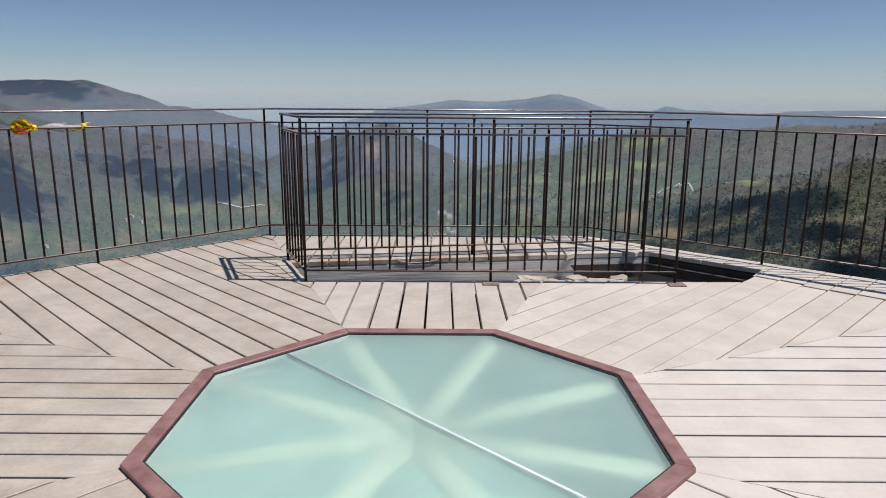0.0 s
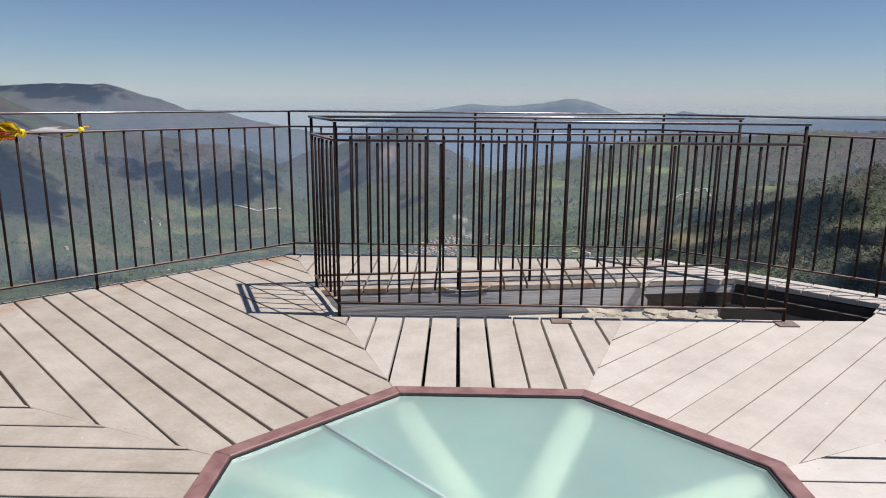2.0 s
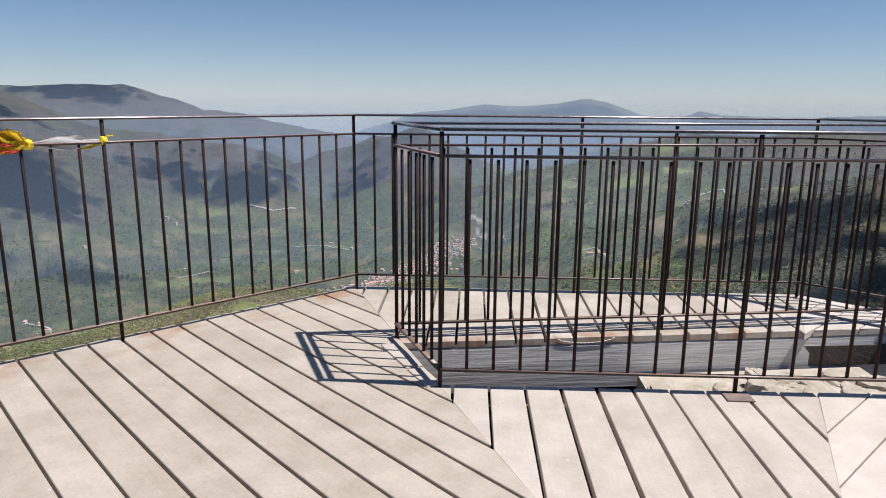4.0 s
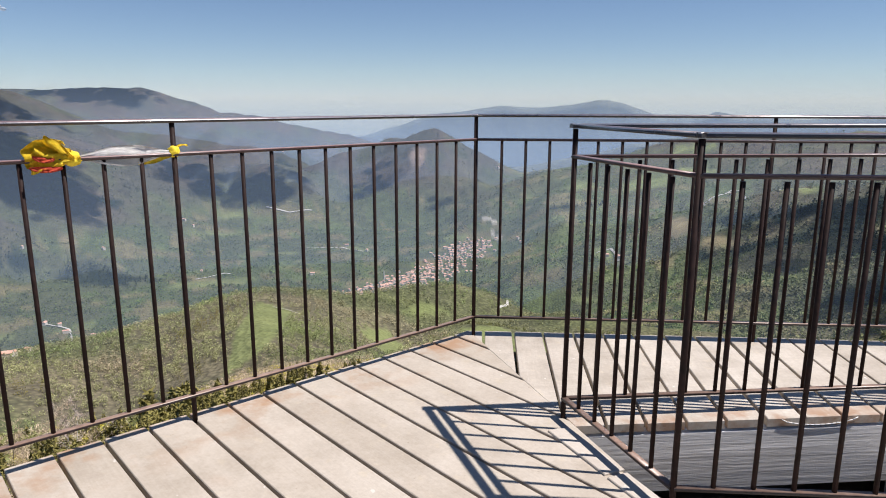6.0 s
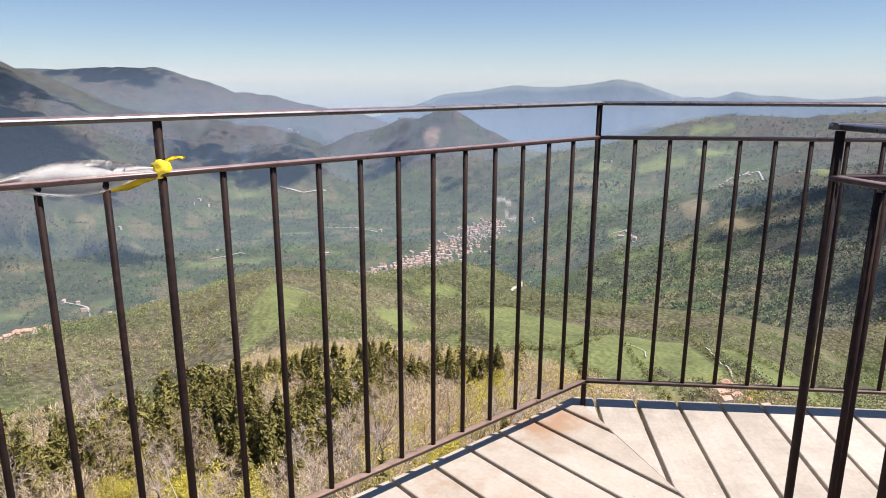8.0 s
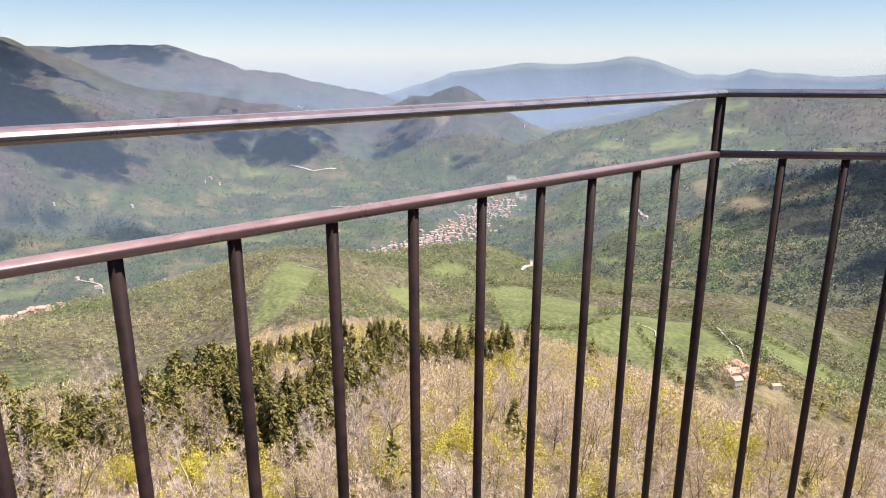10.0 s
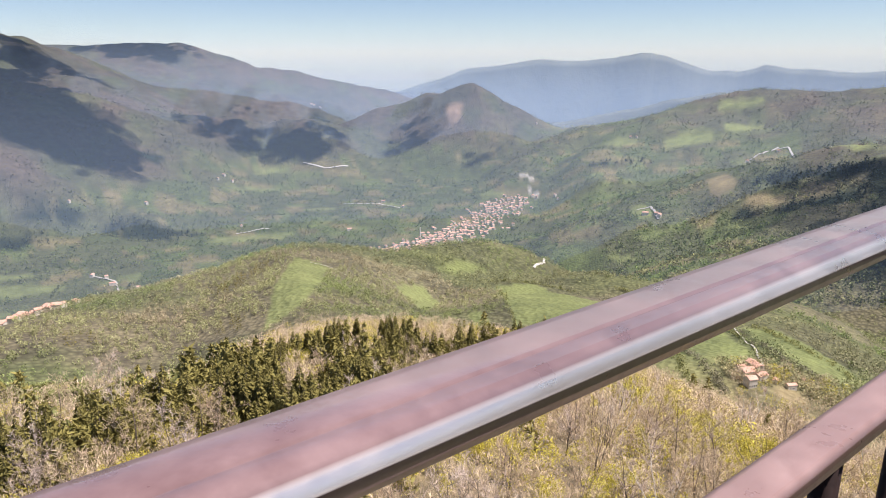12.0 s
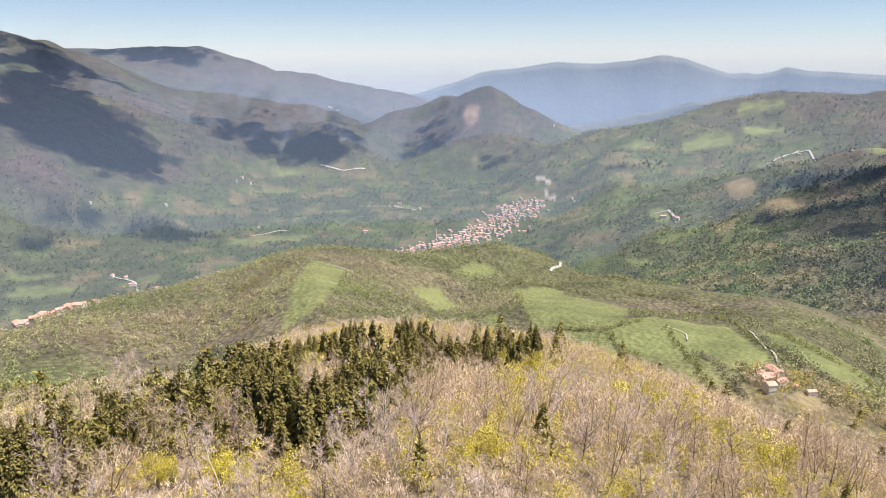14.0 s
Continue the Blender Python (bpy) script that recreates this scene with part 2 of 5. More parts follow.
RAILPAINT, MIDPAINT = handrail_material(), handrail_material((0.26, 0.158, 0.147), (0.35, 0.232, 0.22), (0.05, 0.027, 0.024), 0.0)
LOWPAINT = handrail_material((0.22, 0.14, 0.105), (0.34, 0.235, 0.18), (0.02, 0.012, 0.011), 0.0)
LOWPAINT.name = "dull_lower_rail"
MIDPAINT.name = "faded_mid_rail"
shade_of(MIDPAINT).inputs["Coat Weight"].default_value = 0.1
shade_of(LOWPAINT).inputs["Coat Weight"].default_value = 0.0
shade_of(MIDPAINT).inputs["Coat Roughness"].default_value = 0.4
PLATE = iron_material("dull_rusty_plate", (0.16, 0.115, 0.095), (0.28, 0.21, 0.175), 0.7, 0.0, 30.0)
FRAME = iron_material("red_oxide_frame", (0.20, 0.10, 0.092), (0.31, 0.175, 0.16), 0.5, 0.0, 14.0)
STONE = stone_material("pale_rubble", (0.30, 0.25, 0.18), (0.58, 0.53, 0.45), 9.0)
WALL = stone_material("tower_masonry", (0.16, 0.14, 0.12), (0.32, 0.29, 0.25), 3.0)
MOSS = stone_material("mossy_earth", (0.15, 0.11, 0.055), (0.32, 0.24, 0.13), 14.0)
TIMBER = beam_material()
# near-black tone that puts the shade of the board gaps into the colour
JOIST = stone_material("darkened_joists", (0.045, 0.037, 0.029), (0.115, 0.095, 0.076), 6.0)
GLASS = glass_material()
WHITE = stone_material("white_beam", (0.41, 0.365, 0.285), (0.48, 0.435, 0.345), 2.0, 0.002)
PIT = stone_material("pit_plaster", (0.28, 0.40, 0.38), (0.36, 0.48, 0.46), 2.0, 0.004)
SEAL = material("pane_seal", (0.60, 0.68, 0.66), 0.4)
# near-black for the shaded gap between skylight frame and glass
GAP_BLACK = material("black_gap_strip", (0.02, 0.02, 0.02), 0.7)
GROUND = ground_material()
BARK = stone_material("grey_brown_bark", (0.10, 0.075, 0.055), (0.22, 0.18, 0.14), 5.0, 0.02)
BIRCH = stone_material("pale_birch_bark", (0.55, 0.51, 0.45), (0.8, 0.77, 0.72), 5.0, 0.01)
TWIG = foliage_material("bare_twigs", (0.40, 0.29, 0.20), (0.80, 0.65, 0.46))
PALETWIG = foliage_material("pale_lavender_twigs", (0.42, 0.32, 0.27), (0.76, 0.63, 0.54))
FARTWIG = foliage_material("grey_brown_woods", (0.14, 0.132, 0.09), (0.27, 0.25, 0.165))
MIDTWIG = foliage_material("pale_brown_woods", (0.22, 0.195, 0.14), (0.40, 0.365, 0.25))
FARGREEN = foliage_material("far_green_woods", (0.095, 0.11, 0.05), (0.18, 0.19, 0.085))
LEAF = foliage_material("young_yellow_leaves", (0.40, 0.35, 0.06), (0.66, 0.57, 0.10))
COVERWOOD = cover_wood_material()
GREEN = foliage_material("fresh_green_leaves", (0.15, 0.165, 0.06), (0.31, 0.30, 0.11))
NEEDLE = foliage_material("conifer_needles", (0.14, 0.125, 0.04), (0.31, 0.27, 0.085))
FARNEEDLE = foliage_material("far_conifers", (0.028, 0.042, 0.034), (0.055, 0.075, 0.048))
ROOF = foliage_material("terracotta_roof", (0.50, 0.27, 0.20), (0.66, 0.43, 0.34))
PLASTER = foliage_material("pale_render_wall", (0.55, 0.48, 0.40), (0.78, 0.74, 0.68))
CONCRETE = stone_material("pale_concrete", (0.5, 0.48, 0.45), (0.66, 0.64, 0.6), 0.3, 0.05)
YELLOW = cloth_material("yellow_cloth", (0.80, 0.56, 0.015), (0.92, 0.70, 0.05))
RED = cloth_material("red_cloth", (0.55, 0.06, 0.03), (0.68, 0.12, 0.05))
PALECLOTH = cloth_material("white_cloth", (0.62, 0.60, 0.58), (0.8, 0.78, 0.76))
GRAVEL = stone_material("pale_gravel", (0.36, 0.34, 0.30), (0.52, 0.50, 0.46), 0.05, 0.5)


# ---- mesh helpers ----
def part(name, bm, mat, parent=None, label=""):
    """Links a bmesh as one mesh object, under parent if given."""
    me = bpy.data.meshes.new(name)
    bm.to_mesh(me)
    bm.free()
    me.materials.append(mat)
    ob = new(name, me)
    ob.parent = parent
    return tagged(ob, label)


def share(name, me, m, parent=None):
    ob = new(name, me)
    ob.parent, ob.matrix_basis = parent, m
    return ob


def mesh_of(name, verts, tris, mat, smooth=False):
    """A triangle mesh from number arrays."""
    verts, tris = np.asarray(verts, dtype=np.float32), np.asarray(tris, dtype=np.int32)
    me = bpy.data.meshes.new(name)
    me.vertices.add(len(verts))
    me.vertices.foreach_set("co", verts.ravel())
    k = tris.shape[1]
    me.loops.add(tris.size)
    me.loops.foreach_set("vertex_index", tris.ravel())
    me.polygons.add(len(tris))
    me.polygons.foreach_set("loop_start", np.arange(0, tris.size, k, dtype=np.int32))
    me.update(calc_edges=True)
    me.validate()
    if smooth:
        me.polygons.foreach_set("use_smooth", np.ones(len(tris), dtype=bool))
    me.materials.append(mat)
    return me


def profile_round(w, h, n=12, power=4.0):
    """A rounded-rectangle outline, w wide and h high."""
    pts = []
    for i in range(n):
        a = 2 * math.pi * (i + 0.5) / n
        c, s = math.cos(a), math.sin(a)
        k = (abs(c) ** power + abs(s) ** power) ** (-1 / power)
        pts.append((0.5 * w * k * c, 0.5 * h * k * s))
    return pts


def sweep(bm, p, q, outline, smooth=True):
    """A bar of constant outline from p to q."""
    p, q = Vector(p), Vector(q)
    d = (q - p).normalized()
    side = d.cross(Vector((0, 0, 1)))
    side = side.normalized() if side.length > 1e-4 else Vector((1, 0, 0))
    up = side.cross(d)
    rings = [[bm.verts.new(o + side * a + up * b) for a, b in outline] for o in (p, q)]
    n = len(outline)
    for i in range(n):
        f = bm.faces.new((rings[0][i], rings[0][(i + 1) % n], rings[1][(i + 1) % n], rings[1][i]))
        f.smooth = smooth
    bm.faces.new(rings[0][::-1])
    bm.faces.new(rings[1])


def bar(name, p, q, outline, mat, parent, label=""):
    bm = bmesh.new()
    sweep(bm, p, q, outline)
    return part(name, bm, mat, parent, label)


def prism(bm, poly, z0, z1, bevel=0.0):
    """A plate over a convex outline, its top edge chamfered by bevel."""
    n = len(poly)
    area = sum(poly[i][0] * poly[(i + 1) % n][1] - poly[(i + 1) % n][0] * poly[i][1] for i in range(n))
    if area < 0:
        poly = poly[::-1]
    levels = [[(x, y, z0) for x, y in poly]]
    if bevel:
        levels.append([(x, y, z1 - bevel) for x, y in poly])
        levels.append([(x, y, z1) for x, y in inset(poly, bevel)])
    else:
        levels.append([(x, y, z1) for x, y in poly])
    rings = [[bm.verts.new(v) for v in lv] for lv in levels]
    for a, b in zip(rings, rings[1:]):
        for i in range(n):
            bm.faces.new((a[i], a[(i + 1) % n], b[(i + 1) % n], b[i]))
    bm.faces.new(rings[0][::-1])
    bm.faces.new(rings[-1])


def inset(poly, d):
    """Moves each edge of a counter-clockwise convex outline in by d."""
    n, out = len(poly), []
    for i in range(n):
        a, b, c = (Vector(poly[k % n]) for k in (i - 1, i, i + 1))
        u, v = (b - a).normalized(), (c - b).normalized()
        nu, nv = Vector((-u.y, u.x)), Vector((-v.y, v.x))
        s = nu + nv
        k = s.dot(nu)
        out.append(tuple(b + s * (d / k)) if abs(k) > 0.2 else tuple(b + nu * d))
    return out


def clip(poly, p, nrm):
    """The part of a convex outline on the side of p to which nrm points."""
    out = []
    for i in range(len(poly)):
        a, b = poly[i], poly[(i + 1) % len(poly)]
        da = (a[0] - p[0]) * nrm[0] + (a[1] - p[1]) * nrm[1]
        db = (b[0] - p[0]) * nrm[0] + (b[1] - p[1]) * nrm[1]
        if da >= 0:
            out.append(a)
        if (da > 0 > db) or (da < 0 < db):
            k = da / (da - db)
            out.append((a[0] + k * (b[0] - a[0]), a[1] + k * (b[1] - a[1])))
    return out


def area_of(poly):
    n = len(poly)
    return 0.5 * abs(sum(poly[i][0] * poly[(i + 1) % n][1] - poly[(i + 1) % n][0] * poly[i][1] for i in range(n))) if n > 2 else 0.0


# ---- the terrace on the tower ----
C = (0.0, 0.18)
RAIL = [(1.382, 3.595), (-1.377, 3.595), (-3.40, 1.575), (-3.40, -1.215), (-1.39, -3.235), (1.39, -3.235), (3.40, -1.215), (3.658, 1.725)]
DECK = [(C[0] + (x - C[0]) * 1.019, C[1] + (y - C[1]) * 1.019) for x, y in RAIL]
SC, SA = (0.022, 0.185), 0.962
SKY8 = [(SC[0] + SA / math.cos(math.pi / 8) * math.cos(math.pi * (2 * k + 3) / 8), SC[1] + SA / math.cos(math.pi / 8) * math.sin(math.pi * (2 * k + 3) / 8)) for k in range(8)]
HOLE = [(-0.765, 2.135), (2.17, 2.165), (2.45, 2.50), (1.80, 3.06), (-1.02, 2.63)]

deck = tagged(new("floor"), "pale weathered plank deck laid in eight wedges round the skylight", "floor", kind="structure")
PITCH = 0.1525


def outside_hole(poly):
    """A convex outline less the stairwell, as convex pieces."""
    common = poly
    for i in range(5):
        a, b = HOLE[i], HOLE[(i + 1) % 5]
        common = clip(common, a, (a[1] - b[1], b[0] - a[0])) if len(common) > 2 else []
    if area_of(common) < 0.002:
        return [poly]
    pieces, rest = [], poly
    for i in (0, 3, 4, 1, 2):
        a, b = HOLE[i], HOLE[(i + 1) % 5]
        n_out = (b[1] - a[1], -(b[0] - a[0]))
        out = clip(rest, a, n_out)
        if area_of(out) > 0.0008:
            pieces.append(out)
        rest = clip(rest, a, (-n_out[0], -n_out[1]))
        if area_of(rest) < 0.0005:
            break
    return pieces


def plank(poly, along, mat, lift=0.0):
    cx, cy = sum(p[0] for p in poly) / len(poly), sum(p[1] for p in poly) / len(poly)
    ca, sa = math.cos(along), math.sin(along)
    local = [((x - cx) * ca + (y - cy) * sa, -(x - cx) * sa + (y - cy) * ca) for x, y in poly]
    bm = bmesh.new()
    prism(bm, local, -0.034, 0.0, 0.0025)
    ob = part("plank", bm, mat, deck)
    ob.matrix_basis = pose(cx, cy, lift + random.uniform(-0.0012, 0.0012), 0, 0, math.degrees(along))


def tidy(poly):
    """Drops corners that lie on top of each other."""
    out = []
    for p in poly:
        if not out or math.dist(p, out[-1]) > 0.004:
            out.append(p)
    if len(out) > 2 and math.dist(out[0], out[-1]) < 0.004:
        out.pop()
    return out


def lay_sector(k):
    """One wedge of boards, which run square to the wedge's outer edge."""
    a, b = DECK[k], DECK[(k + 1) % 8]
    ia, ib = SKY8[k], SKY8[(k + 1) % 8]
    ang = radians(90 + 45 * k)
    d, u = (math.cos(ang), math.sin(ang)), (-math.sin(ang), math.cos(ang))
    mid = ((a[0] + b[0]) / 2, (a[1] + b[1]) / 2)
    wedge = [ia, a, b, ib]
    phase = {0: -0.042, 7: 0.004, 1: 0.015, 2: -0.028, 6: 0.040}.get(k, 0.02)
    pitch = {0: 0.1521, 1: 0.1505, 2: 0.1493, 6: 0.1534, 7: 0.157}.get(k, PITCH)
    for j in range(-13, 14):
        lo, hi = phase + pitch * j, phase + pitch * (j + 1)
        gap = random.uniform(0.010, 0.017) if k in (0, 1, 2, 3) else random.uniform(0.004, 0.009) if k == 7 else random.uniform(0.006, 0.014)
        strip = clip(wedge, (u[0] * (lo + gap / 2), u[1] * (lo + gap / 2)), u)
        strip = clip(strip, (u[0] * (hi - gap / 2), u[1] * (hi - gap / 2)), (-u[0], -u[1])) if len(strip) > 2 else []
        if area_of(strip) < 0.001:
            continue
        runs = [strip]
        if k == 7:
            back_off = 0.47 + random.uniform(-0.025, 0.025)
            cut = (mid[0] - d[0] * back_off, mid[1] - d[1] * back_off)
            runs = [clip(strip, cut, (-d[0], -d[1])), clip(strip, (cut[0] + d[0] * 0.035, cut[1] + d[1] * 0.035), d)]
        for run in runs:
            for piece in (outside_hole(run) if k in (0, 7) and area_of(run) > 0 else [run]):
                piece = tidy(piece)
                if area_of(piece) > 0.0012:
                    back = k == 0 and sum(p[1] for p in piece) / len(piece) > 2.6
                    plank(piece, ang, PLANK_RUST if back else PLANK_BROWN if k in (1, 2, 3) else PLANK_BRIGHT if k in (5, 6) else PLANK_LIGHT if k == 7 else PLANK_PALE if k == 0 else PLANK)


# solid deck under the boards, in wedges that leave the skylight and the stairwell open
bm = bmesh.new()
for k in range(8):
    wedge = [SKY8[k], DECK[k], DECK[(k + 1) % 8], SKY8[(k + 1) % 8]]
    for piece in (outside_hole(wedge) if k in (0, 1, 7) else [wedge]):
        piece = tidy([(C[0] + (x - C[0]) * 0.985, C[1] + (y - C[1]) * 0.985) if math.hypot(x - C[0], y - C[1]) > 3.2 else (x, y) for x, y in piece])
        if area_of(piece) > 0.001:
            prism(bm, piece, -0.2, -0.09)
tagged(part("floor_base", bm, JOIST, None, "joists and slab under the terrace boards, darkened so the gaps look shaded"), category="floor", kind="structure")

# tower shaft and the lining of the stairwell and of the pit under the skylight
bm = bmesh.new()
T8 = [(C[0] + (x - C[0]) * 0.97, C[1] + (y - C[1]) * 0.97) for x, y in RAIL]
for k in range(8):
    a, b = T8[k], T8[(k + 1) % 8]
    ai, bi = (a[0] * 0.97, a[1] * 0.97), (b[0] * 0.97, b[1] * 0.97)
    prism(bm, [a, b, bi, ai], -34, -0.165)
tagged(part("wall_tower", bm, WALL, None, "rough stone wall of the old tower below the terrace"), category="wall", kind="structure")
bm = bmesh.new()
prism(bm, [(C[0] + (x - C[0]) * 0.93, C[1] + (y - C[1]) * 0.93) for x, y in RAIL], -2.7, -2.55)
tagged(part("floor_below", bm, WALL, None, "dark stone floor of the room under the terrace"), category="floor", kind="structure")
bm = bmesh.new()
for i in (0, 1, 2):
    a, b = Vector(HOLE[i]), Vector(HOLE[(i + 1) % 5])
    n_out = Vector((b.y - a.y, a.x - b.x)).normalized() * 0.12
    o = n_out * (0.35 if i == 0 else 0.02)
    prism(bm, [tuple(a + o), tuple(b + o), tuple(b + o + n_out), tuple(a + o + n_out)], -2.5, -0.165)
tagged(part("wall_stairwell", bm, WALL, None, "dark masonry lining of the stairwell"), category="wall", kind="structure")


def timber_beam():
    """Trimmer beam under the board ends along the far side of the stairwell."""
    a, b = Vector((*HOLE[4], 0)), Vector((*HOLE[3], 0))
    d = (b - a).normalized()
    n = Vector((-d.y, d.x, 0))
    bm = bmesh.new()
    a, b = a + n * 0.033 - d * 0.05 - Vector((0, 0, 0.165)), b + n * 0.033 - Vector((0, 0, 0.165))
    sweep(bm, a, b, profile_round(0.07, 0.255, 12, 8), False)
    tagged(part("trimmer_beam", bm, TIMBER, None, "grey weathered timber beam under the deck at the stairwell"), category="beam")
    bm = bmesh.new()
    p0, p1 = Vector((*HOLE[3], -0.12)) + Vector((0.02, 0.02, 0)), Vector((*HOLE[2], -0.12)) + Vector((0.02, 0.02, 0))
    sweep(bm, p0, p1, profile_round(0.06, 0.16, 12, 8), False)
    tagged(part("edge_beam", bm, JOIST, None, "dark timber edge beam beside the stairwell opening"), category="beam")


timber_beam()


def rubble(x, y, z, sx, sy, sz, mat):
    bm = bmesh.new()
    bmesh.ops.create_icosphere(bm, subdivisions=2, radius=1)
    off = Vector((x * 7, y * 7, z * 7))
    for v in bm.verts:
        k = 1 + 0.28 * noise.noise(v.co * 1.3 + off) + 0.10 * noise.noise(v.co * 3.5 + off)
        v.co = Vector((max(-0.8, min(0.8, v.co.x)) * sx * k, max(-0.8, min(0.8, v.co.y)) * sy * k, max(-0.6, min(0.6, v.co.z)) * sz * k))
    ob = part("rubble_stone", bm, mat)
    ob.matrix_basis = pose(x, y, z, random.uniform(-8, 8), random.uniform(-8, 8), random.uniform(0, 180))
    tagged(ob, "rough pale rubble stone on the old wall head inside the stairwell", "stone", "stones of the wall head")


bm = bmesh.new()
prism(bm, [(-0.80, 2.10), (0.22, 2.10), (0.22, 2.62), (-0.96, 2.50)], -2.5, -0.28)
tagged(part("wall_head", bm, MOSS, None, "mossy earth-covered head of the old wall in the stairwell"), category="wall", kind="structure")
bm = bmesh.new()
prism(bm, [(0.225, 2.10), (1.47, 2.10), (1.45, 2.96), (0.225, 2.78)], -2.5, -0.2)
prism(bm, [(0.72, 2.20), (1.46, 2.20), (1.44, 2.52), (0.78, 2.46)], -0.199, -0.125, 0.01)
tagged(part("wall_head_east", bm, STONE, None, "pale mortar-capped head of the old wall in the stairwell"), category="wall", kind="structure")
for i in range(110):
    x = 0.25 + 1.2 * (i + random.random()) / 110
    rubble(x, random.uniform(2.18, 2.56), random.uniform(-0.215, -0.18) + (0.085 if x > 0.7 else 0.05 * max(0, x - 0.4)), random.uniform(0.04, 0.11), random.uniform(0.03, 0.08), random.uniform(0.03, 0.055), STONE)
for i in range(14):
    x = -0.75 + 1.0 * (i + random.random()) / 14
    rubble(x, random.uniform(2.2, 2.5), -0.285, random.uniform(0.05, 0.10), 0.06, 0.05, MOSS)


def loose_cable():
    """A thin white cable hanging in a loop from the board ends."""
    bm = bmesh.new()
    last = None
    for i in range(15):
        t = i / 14
        x = -0.2 + 0.3 * t
        p = Vector((x, 2.63 + 0.152 * (x + 1.02) - 0.003, -0.006 - 0.025 * math.sin(math.pi * t) ** 0.6))
        if last:
            sweep(bm, last, p, profile_round(0.004, 0.004, 6, 2))
        last = p
    tagged(part("cable", bm, CABLE, None, "thin white cable looped below the board ends"), category="cable")


loose_cable()

# ---- the skylight ----
def skylight():
    top = tagged(new("skylight"), "octagonal walk-on skylight of frosted green glass in a red-brown steel frame", "skylight")
    outer, inner = SKY8, inset(SKY8, 0.062)
    for k in range(8):
        bm = bmesh.new()
        prism(bm, [outer[k], outer[(k + 1) % 8], inner[(k + 1) % 8], inner[k]], -0.06, 0.018, 0.003)
        part("frame_bar", bm, FRAME, top, "red-brown painted steel frame bar")
    low = inset(SKY8, 0.066)
    gap_out, gap_in = inset(SKY8, 0.0625), inset(SKY8, 0.071)
    # added strips that paint the gap inside the frame dark
    for k in range(8):
        bm = bmesh.new()
        prism(bm, [gap_out[k], gap_out[(k + 1) % 8], gap_in[(k + 1) % 8], gap_in[k]], 0.0045, 0.009)
        part("gap_strip", bm, GAP_BLACK, top, "black strip standing in for the dark gap along the frame")
    seam = Vector((1, -1)).normalized()
    nrm = Vector((seam.y, -seam.x))
    for s in (1, -1):
        half = clip(low, (SC[0] + nrm.x * 0.005 * s, SC[1] + nrm.y * 0.005 * s), (nrm.x * s, nrm.y * s))
        bm = bmesh.new()
        prism(bm, half, -0.022, 0.004, 0.002)
        pane = part("glass_pane", bm, GLASS, top, "frosted green glass pane")
        pane.visible_shadow = False
    e = Vector((SC[0], SC[1], 0.002))
    sd = Vector((seam.x, seam.y, 0)) * 0.885
    # joint drawn wide and pale to paint in the highlight along the seam
    bar("pane_joint", e - sd, e + sd, profile_round(0.016, 0.012, 8), SEAL, top, "sealant joint between the panes, pale with the seam's highlight in its colour")
    for k in range(8):
        a = math.pi * (2 * k + 1) / 8
        tip = Vector((SC[0] + 0.97 * math.cos(a), SC[1] + 0.96 * math.sin(a), -0.055))
        hub = Vector((SC[0] + 0.06 * math.cos(a), SC[1] + 0.06 * math.sin(a), -0.10))
        bar("glass_bearer", hub, tip, profile_round(0.12, 0.04, 8), WHITE, top, "pale bearer under the glass")
    bm = bmesh.new()
    prism(bm, inset(SKY8, 0.01), -0.62, -0.58)
    part("pit_floor", bm, PIT, top, "pale green floor of the light pit")
    for k in range(8):
        bm = bmesh.new()
        prism(bm, [outer[k], outer[(k + 1) % 8], inset(SKY8, 0.03)[(k + 1) % 8], inset(SKY8, 0.03)[k]], -0.6, -0.065)
        part("pit_wall", bm, PIT, top)


skylight()

# ---- railings ----
ROUND = profile_round(0.0145, 0.0145, 8, 2.0)
POST, IN_POST_FORM = profile_round(0.0175, 0.0175, 12, 2.4), profile_round(0.018, 0.018, 12, 2.4)
FLAT = [(0.0155, -0.003), (0.015, 0.004), (0.0125, 0.0068), (0.009, 0.0075), (-0.002, 0.0075), (-0.0032, 0.0068), (-0.0044, 0.0074), (-0.009, 0.0068), (-0.013, 0.0045), (-0.0153, 0.0012), (-0.0156, -0.0015), (-0.0145, -0.0045), (-0.0115, -0.0066), (-0.009, -0.007), (0.0145, -0.007), (0.0155, -0.006)]
MIDR = profile_round(0.026, 0.013, 16, 3.5)


def baluster_mesh(z0, z1):
    bm = bmesh.new()
    sweep(bm, (0, 0, z0), (0, 0, z1), ROUND)
    me = bpy.data.meshes.new("baluster")
    bm.to_mesh(me)
    bm.free()
    me.materials.append(IRON)
    return me


def post_mesh(z1, form):
    bm = bmesh.new()
    sweep(bm, (0, 0, -0.03), (0, 0, z1), form)
    me = bpy.data.meshes.new("post")
    bm.to_mesh(me)
    bm.free()
    me.materials.append(IRON)
    return me


OUT_BAL, OUT_POST = baluster_mesh(0.097, 0.976), post_mesh(1.086, POST)
IN_BAL, IN_POST = baluster_mesh(0.078, 0.962), post_mesh(1.07, IN_POST_FORM)


